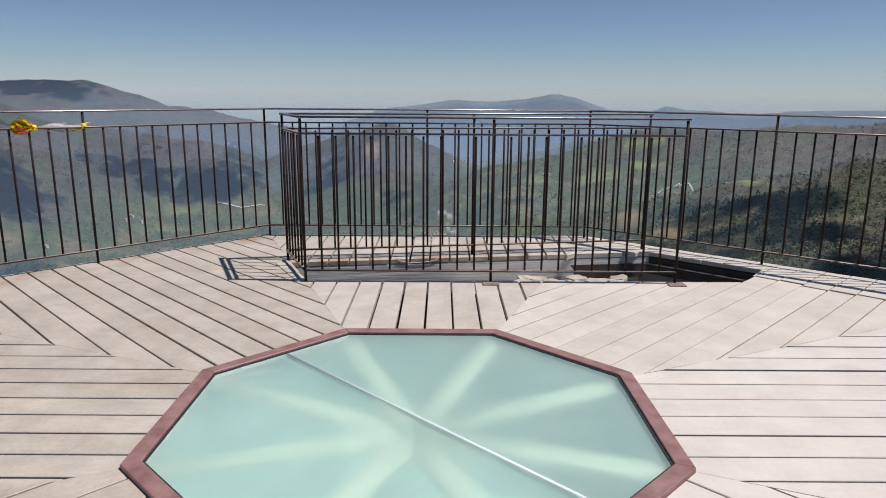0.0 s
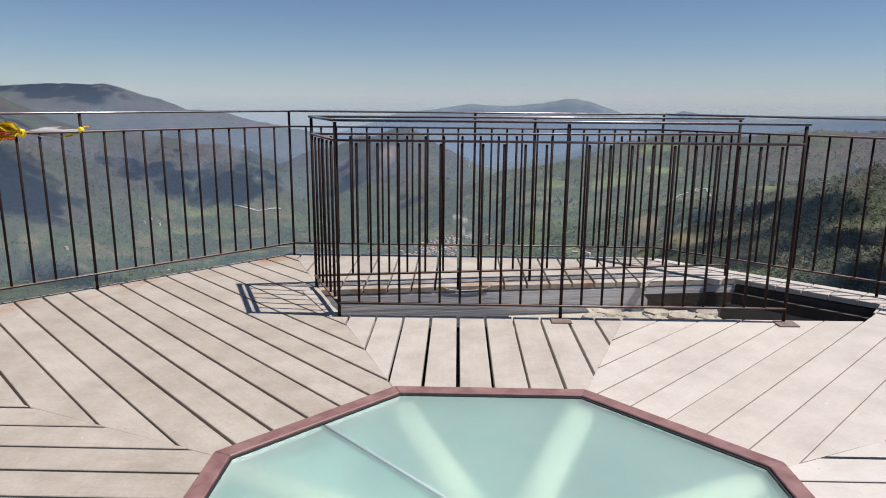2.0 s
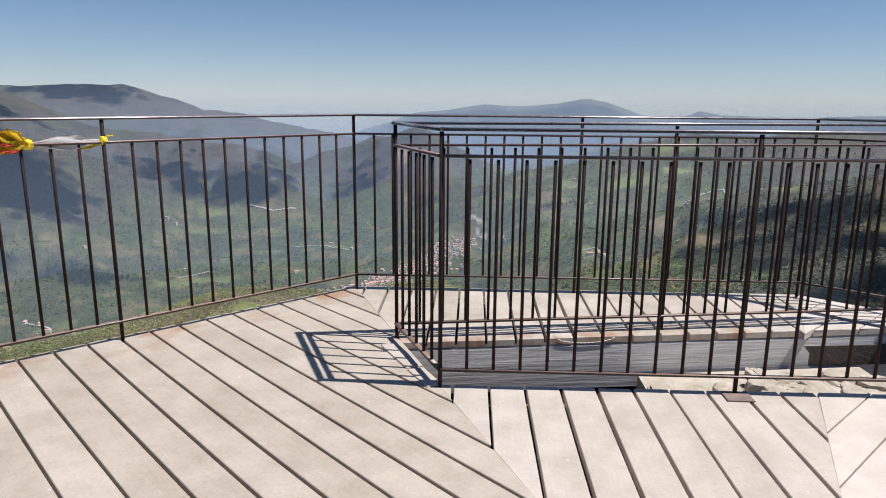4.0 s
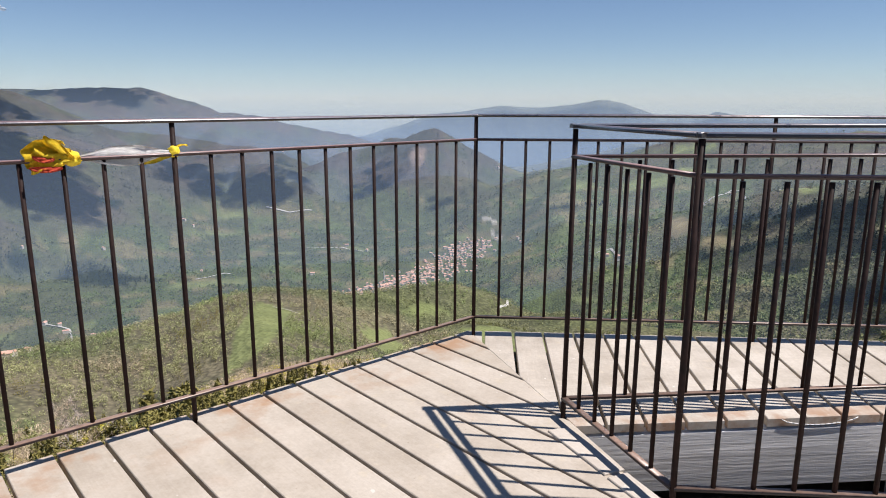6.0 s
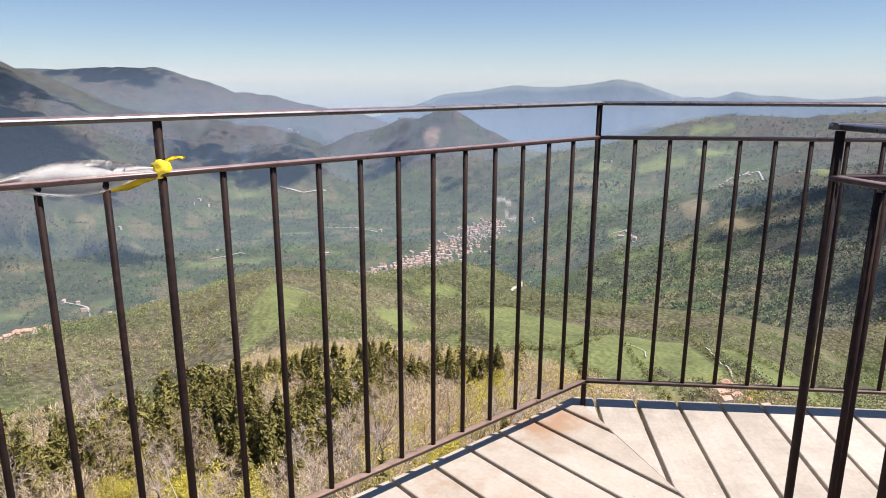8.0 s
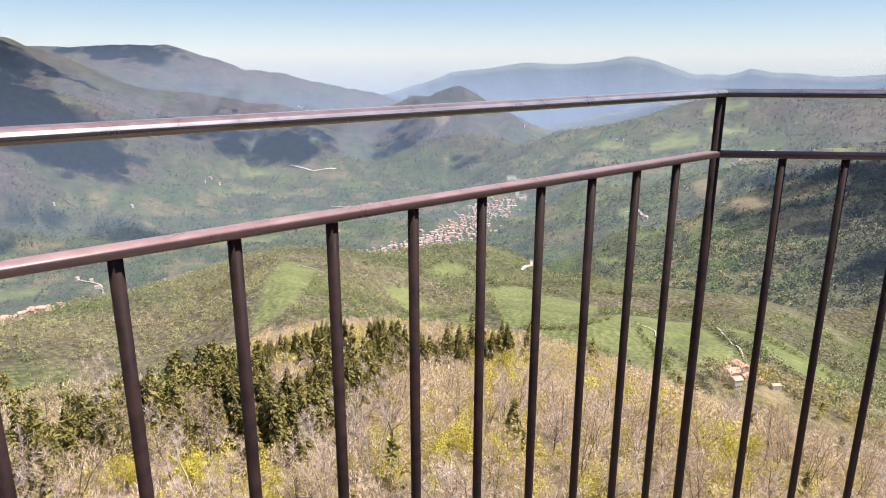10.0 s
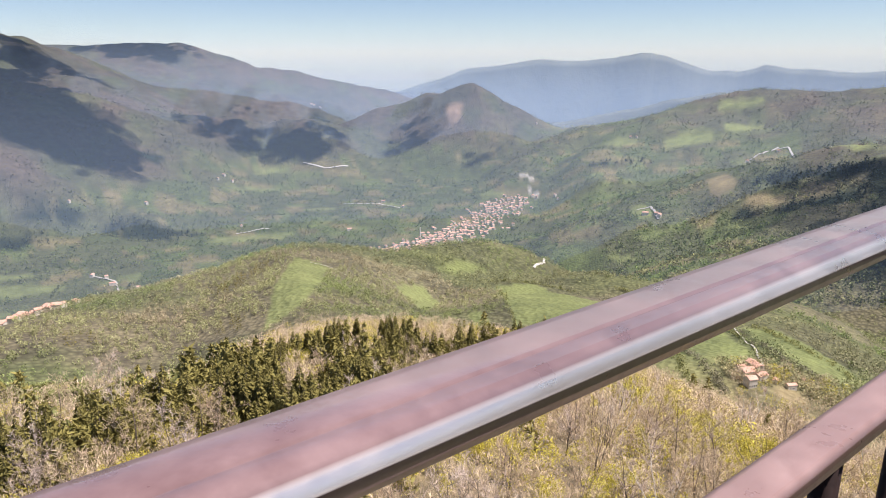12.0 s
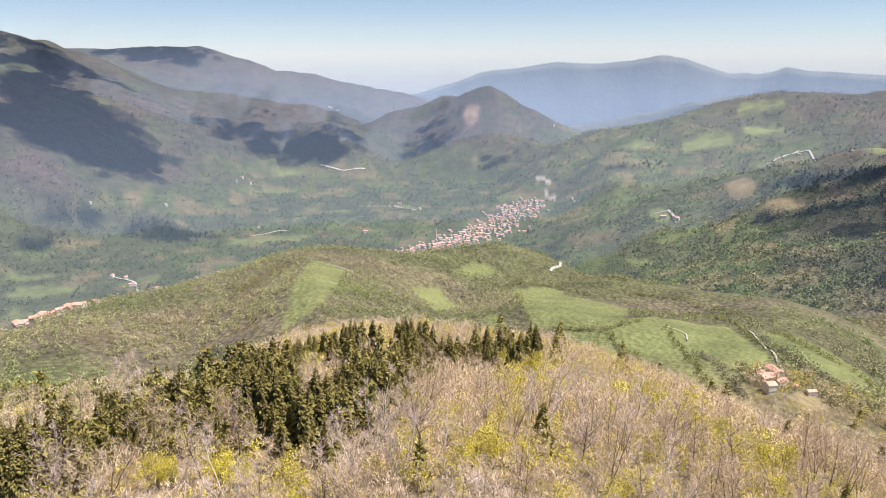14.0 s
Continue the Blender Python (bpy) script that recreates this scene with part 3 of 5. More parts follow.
def railing(a, b, posts, bars, top, mid, low, bal, post, label, first=True, last=True, plates=(), lean=1.0, shift=(0, 0)):
    """A run of iron railing from a to b: posts evenly, and bars between each two posts."""
    rail = tagged(new("railing"), label, "railing", "railings of the terrace")
    a, b = Vector((*a, 0)), Vector((*b, 0))
    d = (b - a).normalized()
    rz = math.degrees(math.atan2(d.y, d.x))
    rail.matrix_basis = Matrix.Translation(a)
    span = b - a
    up = Vector((0, 0, 1))
    e = d * 0.016
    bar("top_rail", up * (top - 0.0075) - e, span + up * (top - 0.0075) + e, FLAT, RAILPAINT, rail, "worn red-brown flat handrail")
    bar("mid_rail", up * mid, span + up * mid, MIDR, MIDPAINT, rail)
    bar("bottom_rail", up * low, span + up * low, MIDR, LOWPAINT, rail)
    for i in range(posts + 1):
        at = span * (i / posts)
        if (i > 0 or first) and (i < posts or last):
            share("post", post, pose(at.x, at.y, 0, 0, 0, rz), rail)
        if i in plates:
            bm = bmesh.new()
            prism(bm, [(-0.055, -0.045), (0.055, -0.045), (0.055, 0.045), (-0.055, 0.045)], 0.0, 0.006, 0.001)
            part("base_plate", bm, PLATE, rail, "rusty square base plate").matrix_basis = pose(at.x + 0.0, at.y - 0.035, 0.001, 0, 0, rz)
        if i < posts:
            for j in range(1, bars):
                q = span * ((i + 0.5 + (j - bars / 2) * lean / bars) / posts) + d * shift[i]
                share("baluster", bal, pose(q.x, q.y, 0, 0, 0, rz), rail)
    return rail


for k in range(8):
    railing(RAIL[k], RAIL[(k + 1) % 8], 2, 12, 1.1, 0.98, 0.097, OUT_BAL, OUT_POST, "dark iron railing with a worn red-brown handrail along the terrace edge", last=False, lean=0.985, shift=(0, -0.02) if k == 1 else (0, 0))
FL, FR, BL, BR = (-0.774, 2.115), (1.69, 2.12), (-1.022, 2.70), (1.76, 3.145)
railing(FL, FR, 2, 11, 1.087, 0.975, 0.078, IN_BAL, IN_POST, "dark iron railing along the near side of the stairwell", plates=(1, 2))
railing(BL, FL, 1, 6, 1.087, 0.975, 0.078, IN_BAL, IN_POST, "short iron railing closing the end of the stairwell", last=False)
railing(BL, BR, 2, 12, 1.087, 0.975, 0.078, IN_BAL, IN_POST, "dark iron railing along the far side of the stairwell", first=False)

# boards, laid wedge by wedge, and the two narrow ones that edge the end of the stairwell
for k in range(8):
    lay_sector(k)


def edging():
    a, b = Vector(HOLE[4]), Vector(HOLE[0])
    d = (b - a).normalized()
    out = Vector((d.y, -d.x))
    along = math.atan2(d.y, d.x)
    for t0, t1, w in ((0.02, 0.60, 0.075), (0.63, 1.0, 0.07)):
        p, q = a.lerp(b, t0), a.lerp(b, t1)
        plank([tuple(p), tuple(q), tuple(q + out * w), tuple(p + out * w * 1.1)], along, PLANK_PALE, 0.006)


edging()


# ---- the cloths tied to the railing ----
RD = Vector((-1, -1, 0)).normalized()
RA = Vector((-1.377, 3.595, 0))


def on_rail(s, z):
    return RA + RD * s + Vector((0, 0, z))


def lump(bm, centre, size, turn, seed_):
    made = bmesh.ops.create_icosphere(bm, subdivisions=3, radius=1)["verts"]
    for v in made:
        n = v.co.copy()
        k = 1 + 0.35 * noise.noise(n * 1.8 + Vector((seed_, 0, 0))) + 0.22 * abs(noise.noise(n * 4.5 + Vector((0, seed_, 0))))
        v.co = centre + turn @ Vector((n.x * size[0] * k, n.y * size[1] * k, n.z * size[2] * k))
    for f in bm.faces:
        f.smooth = True


def ribbon(bm, p, q, width, sag, twist, wave, seed_, n=28, m=7):
    """A strip of cloth from p to q, twisted, folded and given thickness."""
    p, q = Vector(p), Vector(q)
    d = (q - p).normalized()
    side0 = d.cross(Vector((0, 0, 1))).normalized()
    up0 = side0.cross(d)
    grid = []
    for i in range(n + 1):
        t = i / n
        c = p.lerp(q, t) + Vector((0, 0, -sag * 4 * t * (1 - t)))
        w = width(t)
        a = twist * t
        row = []
        for j in range(m):
            s = j / (m - 1) - 0.5
            fold = wave * math.sin(s * 9 + t * 7 + seed_) * w
            x = side0 * math.cos(a) + up0 * math.sin(a)
            y = up0 * math.cos(a) - side0 * math.sin(a)
            row.append(bm.verts.new(c + x * (fold + 0.01 * noise.noise(Vector((t * 5, s * 4, seed_)))) + y * (s * w)))
        grid.append(row)
    for i in range(n):
        for j in range(m - 1):
            bm.faces.new((grid[i][j], grid[i + 1][j], grid[i + 1][j + 1], grid[i][j + 1])).smooth = True
    bmesh.ops.solidify(bm, geom=bm.faces[:], thickness=0.002)


turn45 = Matrix.Rotation(radians(45), 3, "Z")
flag = tagged(new("flag"), "yellow and red cloth flag knotted round the railing and bunched up", "flag")
side_out = Vector((0.707, -0.707, 0))
for (s0, z0, s1, z1, w, tw, fold, off, sd) in ((1.90, 0.985, 1.70, 1.01, 0.085, 0.9, 0.30, 0.012, 1.0), (1.86, 1.02, 1.69, 0.985, 0.075, -0.7, 0.35, 0.022, 2.6),
                                               (1.88, 0.96, 1.74, 0.965, 0.06, 1.6, 0.25, 0.018, 4.1), (1.84, 1.0, 1.72, 1.03, 0.07, 2.4, 0.4, -0.006, 5.3), (1.80, 0.955, 1.66, 0.985, 0.035, 0.6, 0.2, 0.016, 6.7)):
    s0, s1 = 1.80 + (s0 - 1.78) * 0.64, 1.80 + (s1 - 1.78) * 0.64
    bm = bmesh.new()
    ribbon(bm, on_rail(s0, z0) + side_out * off, on_rail(s1, z1) + side_out * off, lambda t: w * (0.35 + 0.65 * math.sin(math.pi * min(1, 0.15 + t))) * (1 - 0.45 * t), -0.012, tw, fold, sd, 26, 9)
    part("loose_fold", bm, YELLOW, flag, "crumpled yellow fold of the flag")
for (s0, z0, s1, z1, off, sd) in ((1.87, 0.962, 1.78, 0.958, 0.034, 2.0), (1.86, 0.995, 1.80, 0.985, 0.036, 3.0)):
    bm = bmesh.new()
    ribbon(bm, on_rail(s0, z0) + side_out * off, on_rail(s1, z1) + side_out * off, lambda t: 0.02 * math.sin(math.pi * (0.1 + 0.8 * t)), 0.005, 0.4, 0.2, sd, 14, 5)
    part("red_stripe", bm, RED, flag, "red stripe of the flag")
bm = bmesh.new()
lump(bm, on_rail(1.742, 0.982), (0.022, 0.02, 0.022), turn45, 5.7)
part("knot", bm, YELLOW, flag, "tight yellow cloth knot")
sash = tagged(new("white_cloth"), "white cloth strip stretched along the rail with a yellow knot", "cloth")
bm = bmesh.new()
ribbon(bm, on_rail(1.745, 0.985), on_rail(1.43, 0.99), lambda t: 0.008 + 0.062 * math.sin(math.pi * t) ** 1.5, 0.003, 0.5, 0.12, 4.0)
part("band", bm, PALECLOTH, sash, "white cloth band")
bm = bmesh.new()
lump(bm, on_rail(1.43, 0.99), (0.018, 0.016, 0.02), turn45, 1.3)
ribbon(bm, on_rail(1.43, 1.0), on_rail(1.38, 1.01), lambda t: 0.012 * (1 - 0.5 * t), -0.005, 1.0, 0.2, 3.0, 8, 4)
part("knot", bm, YELLOW, sash, "small yellow knot")
bm = bmesh.new()
ribbon(bm, on_rail(1.435, 0.98), on_rail(1.55, 0.955), lambda t: 0.012 + 0.02 * t * (1 - t), 0.004, 0.6, 0.2, 5.0, 14, 4)
part("tail", bm, YELLOW, sash, "yellow cloth tail")


# ---- the land ----
rng = np.random.default_rng(7)
LATTICE = rng.random((256, 256))


def vnoise(x, y):
    """Smooth noise from 0 to 1 on a unit lattice."""
    xi, yi = np.floor(x).astype(int), np.floor(y).astype(int)
    fx, fy = x - xi, y - yi
    fx, fy = fx * fx * (3 - 2 * fx), fy * fy * (3 - 2 * fy)
    a, b = LATTICE[xi % 256, yi % 256], LATTICE[(xi + 1) % 256, yi % 256]
    c, d = LATTICE[xi % 256, (yi + 1) % 256], LATTICE[(xi + 1) % 256, (yi + 1) % 256]
    return (a * (1 - fx) + b * fx) * (1 - fy) + (c * (1 - fx) + d * fx) * fy


def fbm(x, y, size, octaves=4):
    total, amp, norm = 0.0, 1.0, 0.0
    for i in range(octaves):
        total = total + amp * vnoise(x / size + 17.3 * i, y / size + 5.1 * i)
        norm += amp
        amp, size = amp * 0.5, size * 0.5
    return total / norm


def step(a, b, x):
    t = np.clip((x - a) / (b - a), 0, 1)
    return t * t * (3 - 2 * t)


# crest lines of the ridges: (x, y, height), then fall per metre, its growth, and the crest's half width
RIDGES = []


def ridge(points, fall, growth, crest):
    RIDGES.append((points, fall, growth, crest))


# the tower's own hill and its spur
ridge([(0, -400, -60), (0, 0, -36), (-17, 67, -50), (-31, 130, -76), (-50, 190, -94), (-58, 235, -106), (-100, 318, -142), (-161, 456, -160), (-213, 608, -183), (-149, 667, -202), (-52, 782, -216), (1, 823, -255)], 0.22, 0.0019, 6)
# near shoulder to the west
ridge([(-20, 20, -42), (-55, 56, -50), (-107, 110, -86), (-163, 207, -131)], 0.25, 0.0011, 6)
# flank beyond the shoulder
ridge([(-208, 609, -185), (-241, 575, -194), (-271, 523, -193), (-287, 479, -187), (-302, 428, -179), (-302, 371, -170), (-299, 321, -161), (-286, 255, -149)], 0.16, 0.001, 10)
# near shoulder to the east
ridge([(37, 78, -58), (40, 94, -65), (38, 111, -72), (33, 130, -78), (23, 153, -84), (11, 193, -96), (-3, 231, -105)], 0.3, 0.002, 6)
# meadow slope
ridge([(-31, 623, -219), (18, 503, -193), (86, 424, -176), (107, 325, -158)], 0.12, 0.0011, 10)
# meadow rim
ridge([(107, 325, -158), (147, 364, -164), (180, 480, -188), (200, 590, -205), (82, 698, -228)], 0.2, 0.0018, 10)
# high western mountain
ridge([(-2675, 2596, 187), (-2410, 2878, 128), (-2273, 3166, 39), (-2037, 3336, -90), (-1428, 3520, -254)], 0.46, 0, 20)
# long western spur
ridge([(-2138, 2042, 7), (-1963, 2306, -61), (-1677, 2528, -165), (-1562, 2607, -214), (-1442, 2746, -235), (-1149, 2943, -305), (-940, 2952, -270), (-773, 2996, -330), (-399, 3063, -421), (-219, 3072, -490)], 0.46, 0, 15)
# mountain behind it
ridge([(-3121, 3450, 73), (-2681, 3734, 46), (-2502, 3838, 46), (-2255, 3970, 74), (-2081, 4048, 58), (-1958, 4156, -22), (-1706, 4250, -82), (-1454, 4269, -109), (-1113, 4355, -189), (-813, 4521, -249)], 0.34, 0, 20)
# crag above the gorge
ridge([(-855, 3294, -309), (-692, 3332, -242), (-529, 3362, -194), (-413, 3328, -181), (-254, 3293, -141), (-181, 3298, -188), (-61, 3282, -220), (60, 3262, -287), (184, 3238, -350)], 0.55, 0, 8)
# long eastern ridge
ridge([(112, 3302, -419), (257, 3194, -327), (509, 2962, -246), (725, 2867, -186), (878, 2773, -136), (1003, 2678, -142), (1154, 2564, -126), (1404, 2323, -89), (2230, 1700, 3)], 0.3, 0.0, 20)
# wooded eastern spur
ridge([(260, 2189, -486), (515, 1887, -356), (550, 1826, -307), (608, 1701, -247), (714, 1551, -187), (842, 1371, -130), (1300, 900, -60)], 0.4, 0.0, 15)
# nearest eastern spur
ridge([(244, 1484, -450), (439, 1230, -334), (519, 1089, -260), (594, 934, -203), (900, 500, -150)], 0.4, 0.0, 15)
FLOOR = -490.0


def height(x, y):
    """The lie of the land: ridges falling to the valley floor."""
    x, y = np.asarray(x, dtype=float), np.asarray(y, dtype=float)
    r = np.hypot(x, y)
    far = step(700, 2200, r)
    k = 5.0 + 14.0 * far
    warp = 1 + 0.18 * (fbm(x, y, 260, 3) - 0.5) * 2 * step(300, 1200, r)
    crests = []
    base = FLOOR + 0.012 * np.maximum(0, np.hypot(x + 200, y - 1900) - 900)
    for pts, fall, grow, w in RIDGES:
        best = np.full(x.shape, -2000.0)
        for (ax, ay, az), (bx, by, bz) in zip(pts, pts[1:]):
            dx, dy = bx - ax, by - ay
            t = np.clip(((x - ax) * dx + (y - ay) * dy) / (dx * dx + dy * dy), 0, 1)
            d = np.hypot(x - ax - t * dx, y - ay - t * dy)
            d = (np.sqrt(d * d + w * w) - w) * warp
            best = np.maximum(best, az + t * (bz - az) - fall * d - grow * d * d)
        crests.append(best)
    crests = np.stack([base] + crests)
    top = crests.max(0)
    z = top + k * np.log(np.exp((crests - top) / k).sum(0))
    above = step(5, 160, z - FLOOR)
    rid = 1 - np.abs(2 * fbm(x + 900, y, 330, 4) - 1)
    z = z + far * above * 34 * (rid - 0.75)
    z = z + step(350, 1200, r) * above * 16 * (fbm(x, y, 95, 4) - 0.5)
    z = z + step(60, 300, r) * 4.0 * (fbm(x, y, 30, 3) - 0.5)
    return z


def in_poly(x, y, poly):
    """How far inside a convex outline, in metres (negative outside)."""
    best = np.full(np.shape(x), 1e9)
    for (ax, ay), (bx, by) in zip(poly, poly[1:] + poly[:1]):
        ln = math.hypot(bx - ax, by - ay)
        best = np.minimum(best, ((bx - ax) * (y - ay) - (by - ay) * (x - ax)) / ln)
    return best


# meadows: centre, half length, half width, turn in degrees
MEADOWS = [(-424, 2193, 52, 14, -32), (-744, 1746, 114, 32, 25), (683, 1812, 286, 26, -85), (785, 2655, 77, 40, -31), (733, 2438, 63, 45, 18), (548, 2378, 78, 45, -13), (341, 2533, 74, 35, -66), (264, 1530, 69, 16, -90), (-1047, 1263, 71, 38, 23), (-1139, 1330, 49, 22, 33), (-882, 1385, 25, 22, -2), (197, 1311, 40, 10, -57), (-108, 2266, 45, 30, -29), (-978, 2355, 105, 22, 40), (-657, 2126, 55, 20, 21), (-1007, 1121, 28, 22, -8), (-988, 2583, 78, 22, 10), (-32, 500, 19, 6, -73)]
DRY = [(470, 1381, 39, 22, -50), (-554, 1959, 51, 14, 16), (-506, 2175, 51, 14, 36), (-1246, 1921, 24, 24, 44), (450, 1619, 127, 24, -99), (129, 316, 7, 7, 17)]
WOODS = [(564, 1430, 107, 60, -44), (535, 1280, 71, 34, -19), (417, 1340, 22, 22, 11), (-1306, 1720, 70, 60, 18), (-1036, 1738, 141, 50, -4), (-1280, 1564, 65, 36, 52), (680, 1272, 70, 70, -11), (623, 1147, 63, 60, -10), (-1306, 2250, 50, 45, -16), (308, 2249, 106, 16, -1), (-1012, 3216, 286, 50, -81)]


# gravel banks of the river
GRAVEL_BANKS = [(6, 2375, 49, 12, -57), (33, 2233, 27, 14, -47), (281, 581, 11, 9, -83), (269, 535, 31, 9, -108), (-658, 718, 471, 16, -47)]
# fields on the near slopes, by their corners
FIELDS = [[(-1, 482), (57, 467), (77, 581), (12, 671), (-21, 642)], [(25, 423), (42, 271), (58, 271), (45, 447), (1, 471)], [(49, 442), (81, 314), (98, 309), (98, 351), (88, 504), (57, 467)], [(105, 357), (128, 352), (130, 398), (138, 481), (92, 490)], [(153, 347), (177, 355), (185, 400), (174, 458), (158, 466)], [(-142, 403), (-168, 549), (-204, 577), (-182, 477), (-150, 371)], [(-81, 518), (-77, 579), (-95, 608), (-110, 582)], [(-61, 683), (-44, 706), (-67, 710), (-85, 676)]]


def patch(x, y, spots, soft=0.25):
    """1 inside any of the ellipses, with uneven edges."""
    out = np.zeros(np.shape(x))
    wob = (fbm(x, y, 40, 3) - 0.5) * 0.9
    for cx, cy, a, b, turn in spots:
        c, s = math.cos(radians(turn)), math.sin(radians(turn))
        u, v = ((x - cx) * c + (y - cy) * s) / a, (-(x - cx) * s + (y - cy) * c) / b
        q = (u ** 4 + v ** 4) ** 0.25 + wob * 0.5
        out = np.maximum(out, 1 - step(1 - soft, 1 + soft, q))
    return out


def scar_at(x, y):
    d = np.hypot((x - (-310)) / 60, (y - 3072) / 95) + (fbm(x, y, 60, 4) - 0.5) * 1.2
    rocky = np.hypot((x - (-104)) / 70, (y - 2990) / 120) + (fbm(x + 77, y, 50, 4) - 0.5) * 2.2
    return np.maximum(1 - step(0.6, 1.0, d), 0.2 * (1 - step(0.5, 1.2, rocky)))


def river_at(x, y):
    """Pale gravel banks of the river."""
    return patch(x, y, GRAVEL_BANKS, 0.2) > 0.5


def grass_at(x, y):
    """1 on meadows and fields."""
    out = patch(x, y, MEADOWS, 0.12)
    wob = 5 * (fbm(x, y, 22, 3) - 0.5)
    for corners in FIELDS:
        out = np.maximum(out, step(-1.5, 1.5, in_poly(x, y, corners) + wob + 4))
    return out


def cover(x, y, z):
    """Land cover colour, with far land toned darker in the west and lighter in the east."""
    r = np.hypot(x, y)
    mix = lambda a, b, t: a + (b - a) * t[..., None]
    brown, grey, green = np.array((0.12, 0.098, 0.086)), np.array((0.09, 0.09, 0.075)), np.array((0.10, 0.125, 0.062))
    col = mix(np.broadcast_to(brown, (*x.shape, 3)), grey, step(0.35, 0.65, fbm(x, y, 180, 4)))
    east = step(-100, 350, x)
    low = step(175 + 190 * east, 25 + 90 * east, z - FLOOR - 120 * (fbm(x + 50, y, 200, 3) - 0.5))
    col = mix(col, green, np.clip(low * 0.75 + 0.35 * step(300, 420, r) * step(1000, 800, r) + step(0.5, 0.7, fbm(x + 300, y, 140, 4)) * 0.5, 0, 1))
    plots = step(0.56, 0.62, fbm(x + 400, y + 900, 70, 2)) * low * step(700, 1000, r)
    tone = step(0.4, 0.6, vnoise(x / 45, y / 45))
    col = mix(col, np.array((0.13, 0.165, 0.07)), plots * tone * 0.8)
    col = mix(col, np.array((0.22, 0.19, 0.11)), plots * (1 - tone) * 0.8)
    col = mix(col, np.array((0.165, 0.18, 0.09)), 0.55 * step(280, 400, r) * step(1000, 850, r) * (0.5 + 0.5 * step(0.4, 0.6, fbm(x + 9, y, 45, 3))))
    col = mix(col, np.array((0.215, 0.175, 0.14)), 0.45 * step(300, 400, r) * step(1000, 850, r) * step(0.5, 0.62, fbm(x + 71, y + 13, 120, 3)))
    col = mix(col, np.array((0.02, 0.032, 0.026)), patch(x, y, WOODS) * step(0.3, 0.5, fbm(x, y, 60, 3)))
    col = mix(col, np.array((0.16, 0.188, 0.082)), 0.85 * grass_at(x, y))
    col = mix(col, np.array((0.20, 0.165, 0.105)), 0.8 * patch(x, y, DRY, 0.3))
    col = mix(col, np.array((0.36, 0.26, 0.21)), scar_at(x, y))
    col = mix(col, np.array((0.45, 0.43, 0.40)), river_at(x, y) * (z < FLOOR + 90))
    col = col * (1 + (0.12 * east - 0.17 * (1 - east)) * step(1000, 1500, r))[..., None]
    near = step(420, 250, r)
    col = mix(col, np.array((0.30, 0.24, 0.15)), near * 0.8)
    return col


def land():
    n_a, n_r = 640, 300
    az = np.concatenate([np.radians(np.linspace(38, 138, n_a)), np.radians(np.linspace(142, 394, 64))])
    rr = np.concatenate([[3.0, 8.0, 14.0], np.geomspace(20, 4880, n_r)])
    R, A = np.meshgrid(rr, az, indexing="ij")
    X, Y = R * np.cos(A), R * np.sin(A)
    Z = height(X, Y)
    na, nr = len(az), len(rr)
    i, j = np.meshgrid(np.arange(nr - 1), np.arange(na), indexing="ij")
    jn = (j + 1) % na
    q = np.stack([i * na + j, (i + 1) * na + j, (i + 1) * na + jn, i * na + jn], -1).reshape(-1, 4)
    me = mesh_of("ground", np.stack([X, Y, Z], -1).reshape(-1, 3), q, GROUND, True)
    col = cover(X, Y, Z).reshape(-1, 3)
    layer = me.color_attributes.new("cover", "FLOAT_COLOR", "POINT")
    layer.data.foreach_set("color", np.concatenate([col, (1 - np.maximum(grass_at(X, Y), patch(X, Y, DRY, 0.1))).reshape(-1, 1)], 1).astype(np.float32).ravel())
    tagged(new("ground", me), "wooded hills, meadows and valley floor in early spring", "ground", kind="structure")


land()


def range_backdrop(name, crest, foot, mat, rough, label):
    """A far mountain range as a solid ridge, its skyline broken by noise."""
    xs, ys, zs = np.array(crest, dtype=float).T
    t = np.linspace(0, len(crest) - 1, 420)
    x, y, z = (np.interp(t, np.arange(len(crest)), v) for v in (xs, ys, zs))
    z = z + rough * (fbm(t * 40, t * 0 + 3.3, 30, 5) - 0.5)
    rows = []
    for k in np.linspace(0, 1, 14):
        out = 0.06 * k * (1 + 0.9 * (fbm(t * 60, t * 0 + 9 + k * 40, 110, 3) - 0.5))
        rows.append(np.stack([x * (1 - out), y * (1 - out), z + (foot - z) * k], -1))
    rows.insert(0, np.stack([x * 1.02, y * 1.02, np.full(len(t), foot)], -1))
    v = np.concatenate(rows)
    n = len(t)
    q = np.array([[a * n + i, a * n + i + 1, (a + 1) * n + i + 1, (a + 1) * n + i] for a in range(len(rows) - 1) for i in range(n - 1)])
    tagged(new(name, mesh_of(name, v, q, mat, True)), label, "mountain", kind="structure")


FARHILL = stone_material("far_wooded_slopes", (0.075, 0.085, 0.07), (0.14, 0.15, 0.12), 0.006, 20.0)
range_backdrop("backdrop", [(-1245, 4589, -355), (-859, 4675, -237), (-432, 4733, -115), (103, 4753, -53), (475, 4732, -43), (724, 4703, -8), (863, 4681, -20), (1174, 4616, -114), (1334, 4575, -113), (1469, 4536, -78), (1634, 4482, -104), (1964, 4354, -108), (2297, 4196, -75), (3448, 3200, -55)], -600, FARHILL, 45, "pale blue far mountain range in the haze")
range_backdrop("backdrop", [(4, 4303, -449), (416, 4285, -357), (805, 4233, -280), (1107, 4169, -230), (1649, 3995, -203), (2641, 3300, -145)], -600, FARHILL, 40, "hazy blue-green middle mountain range")


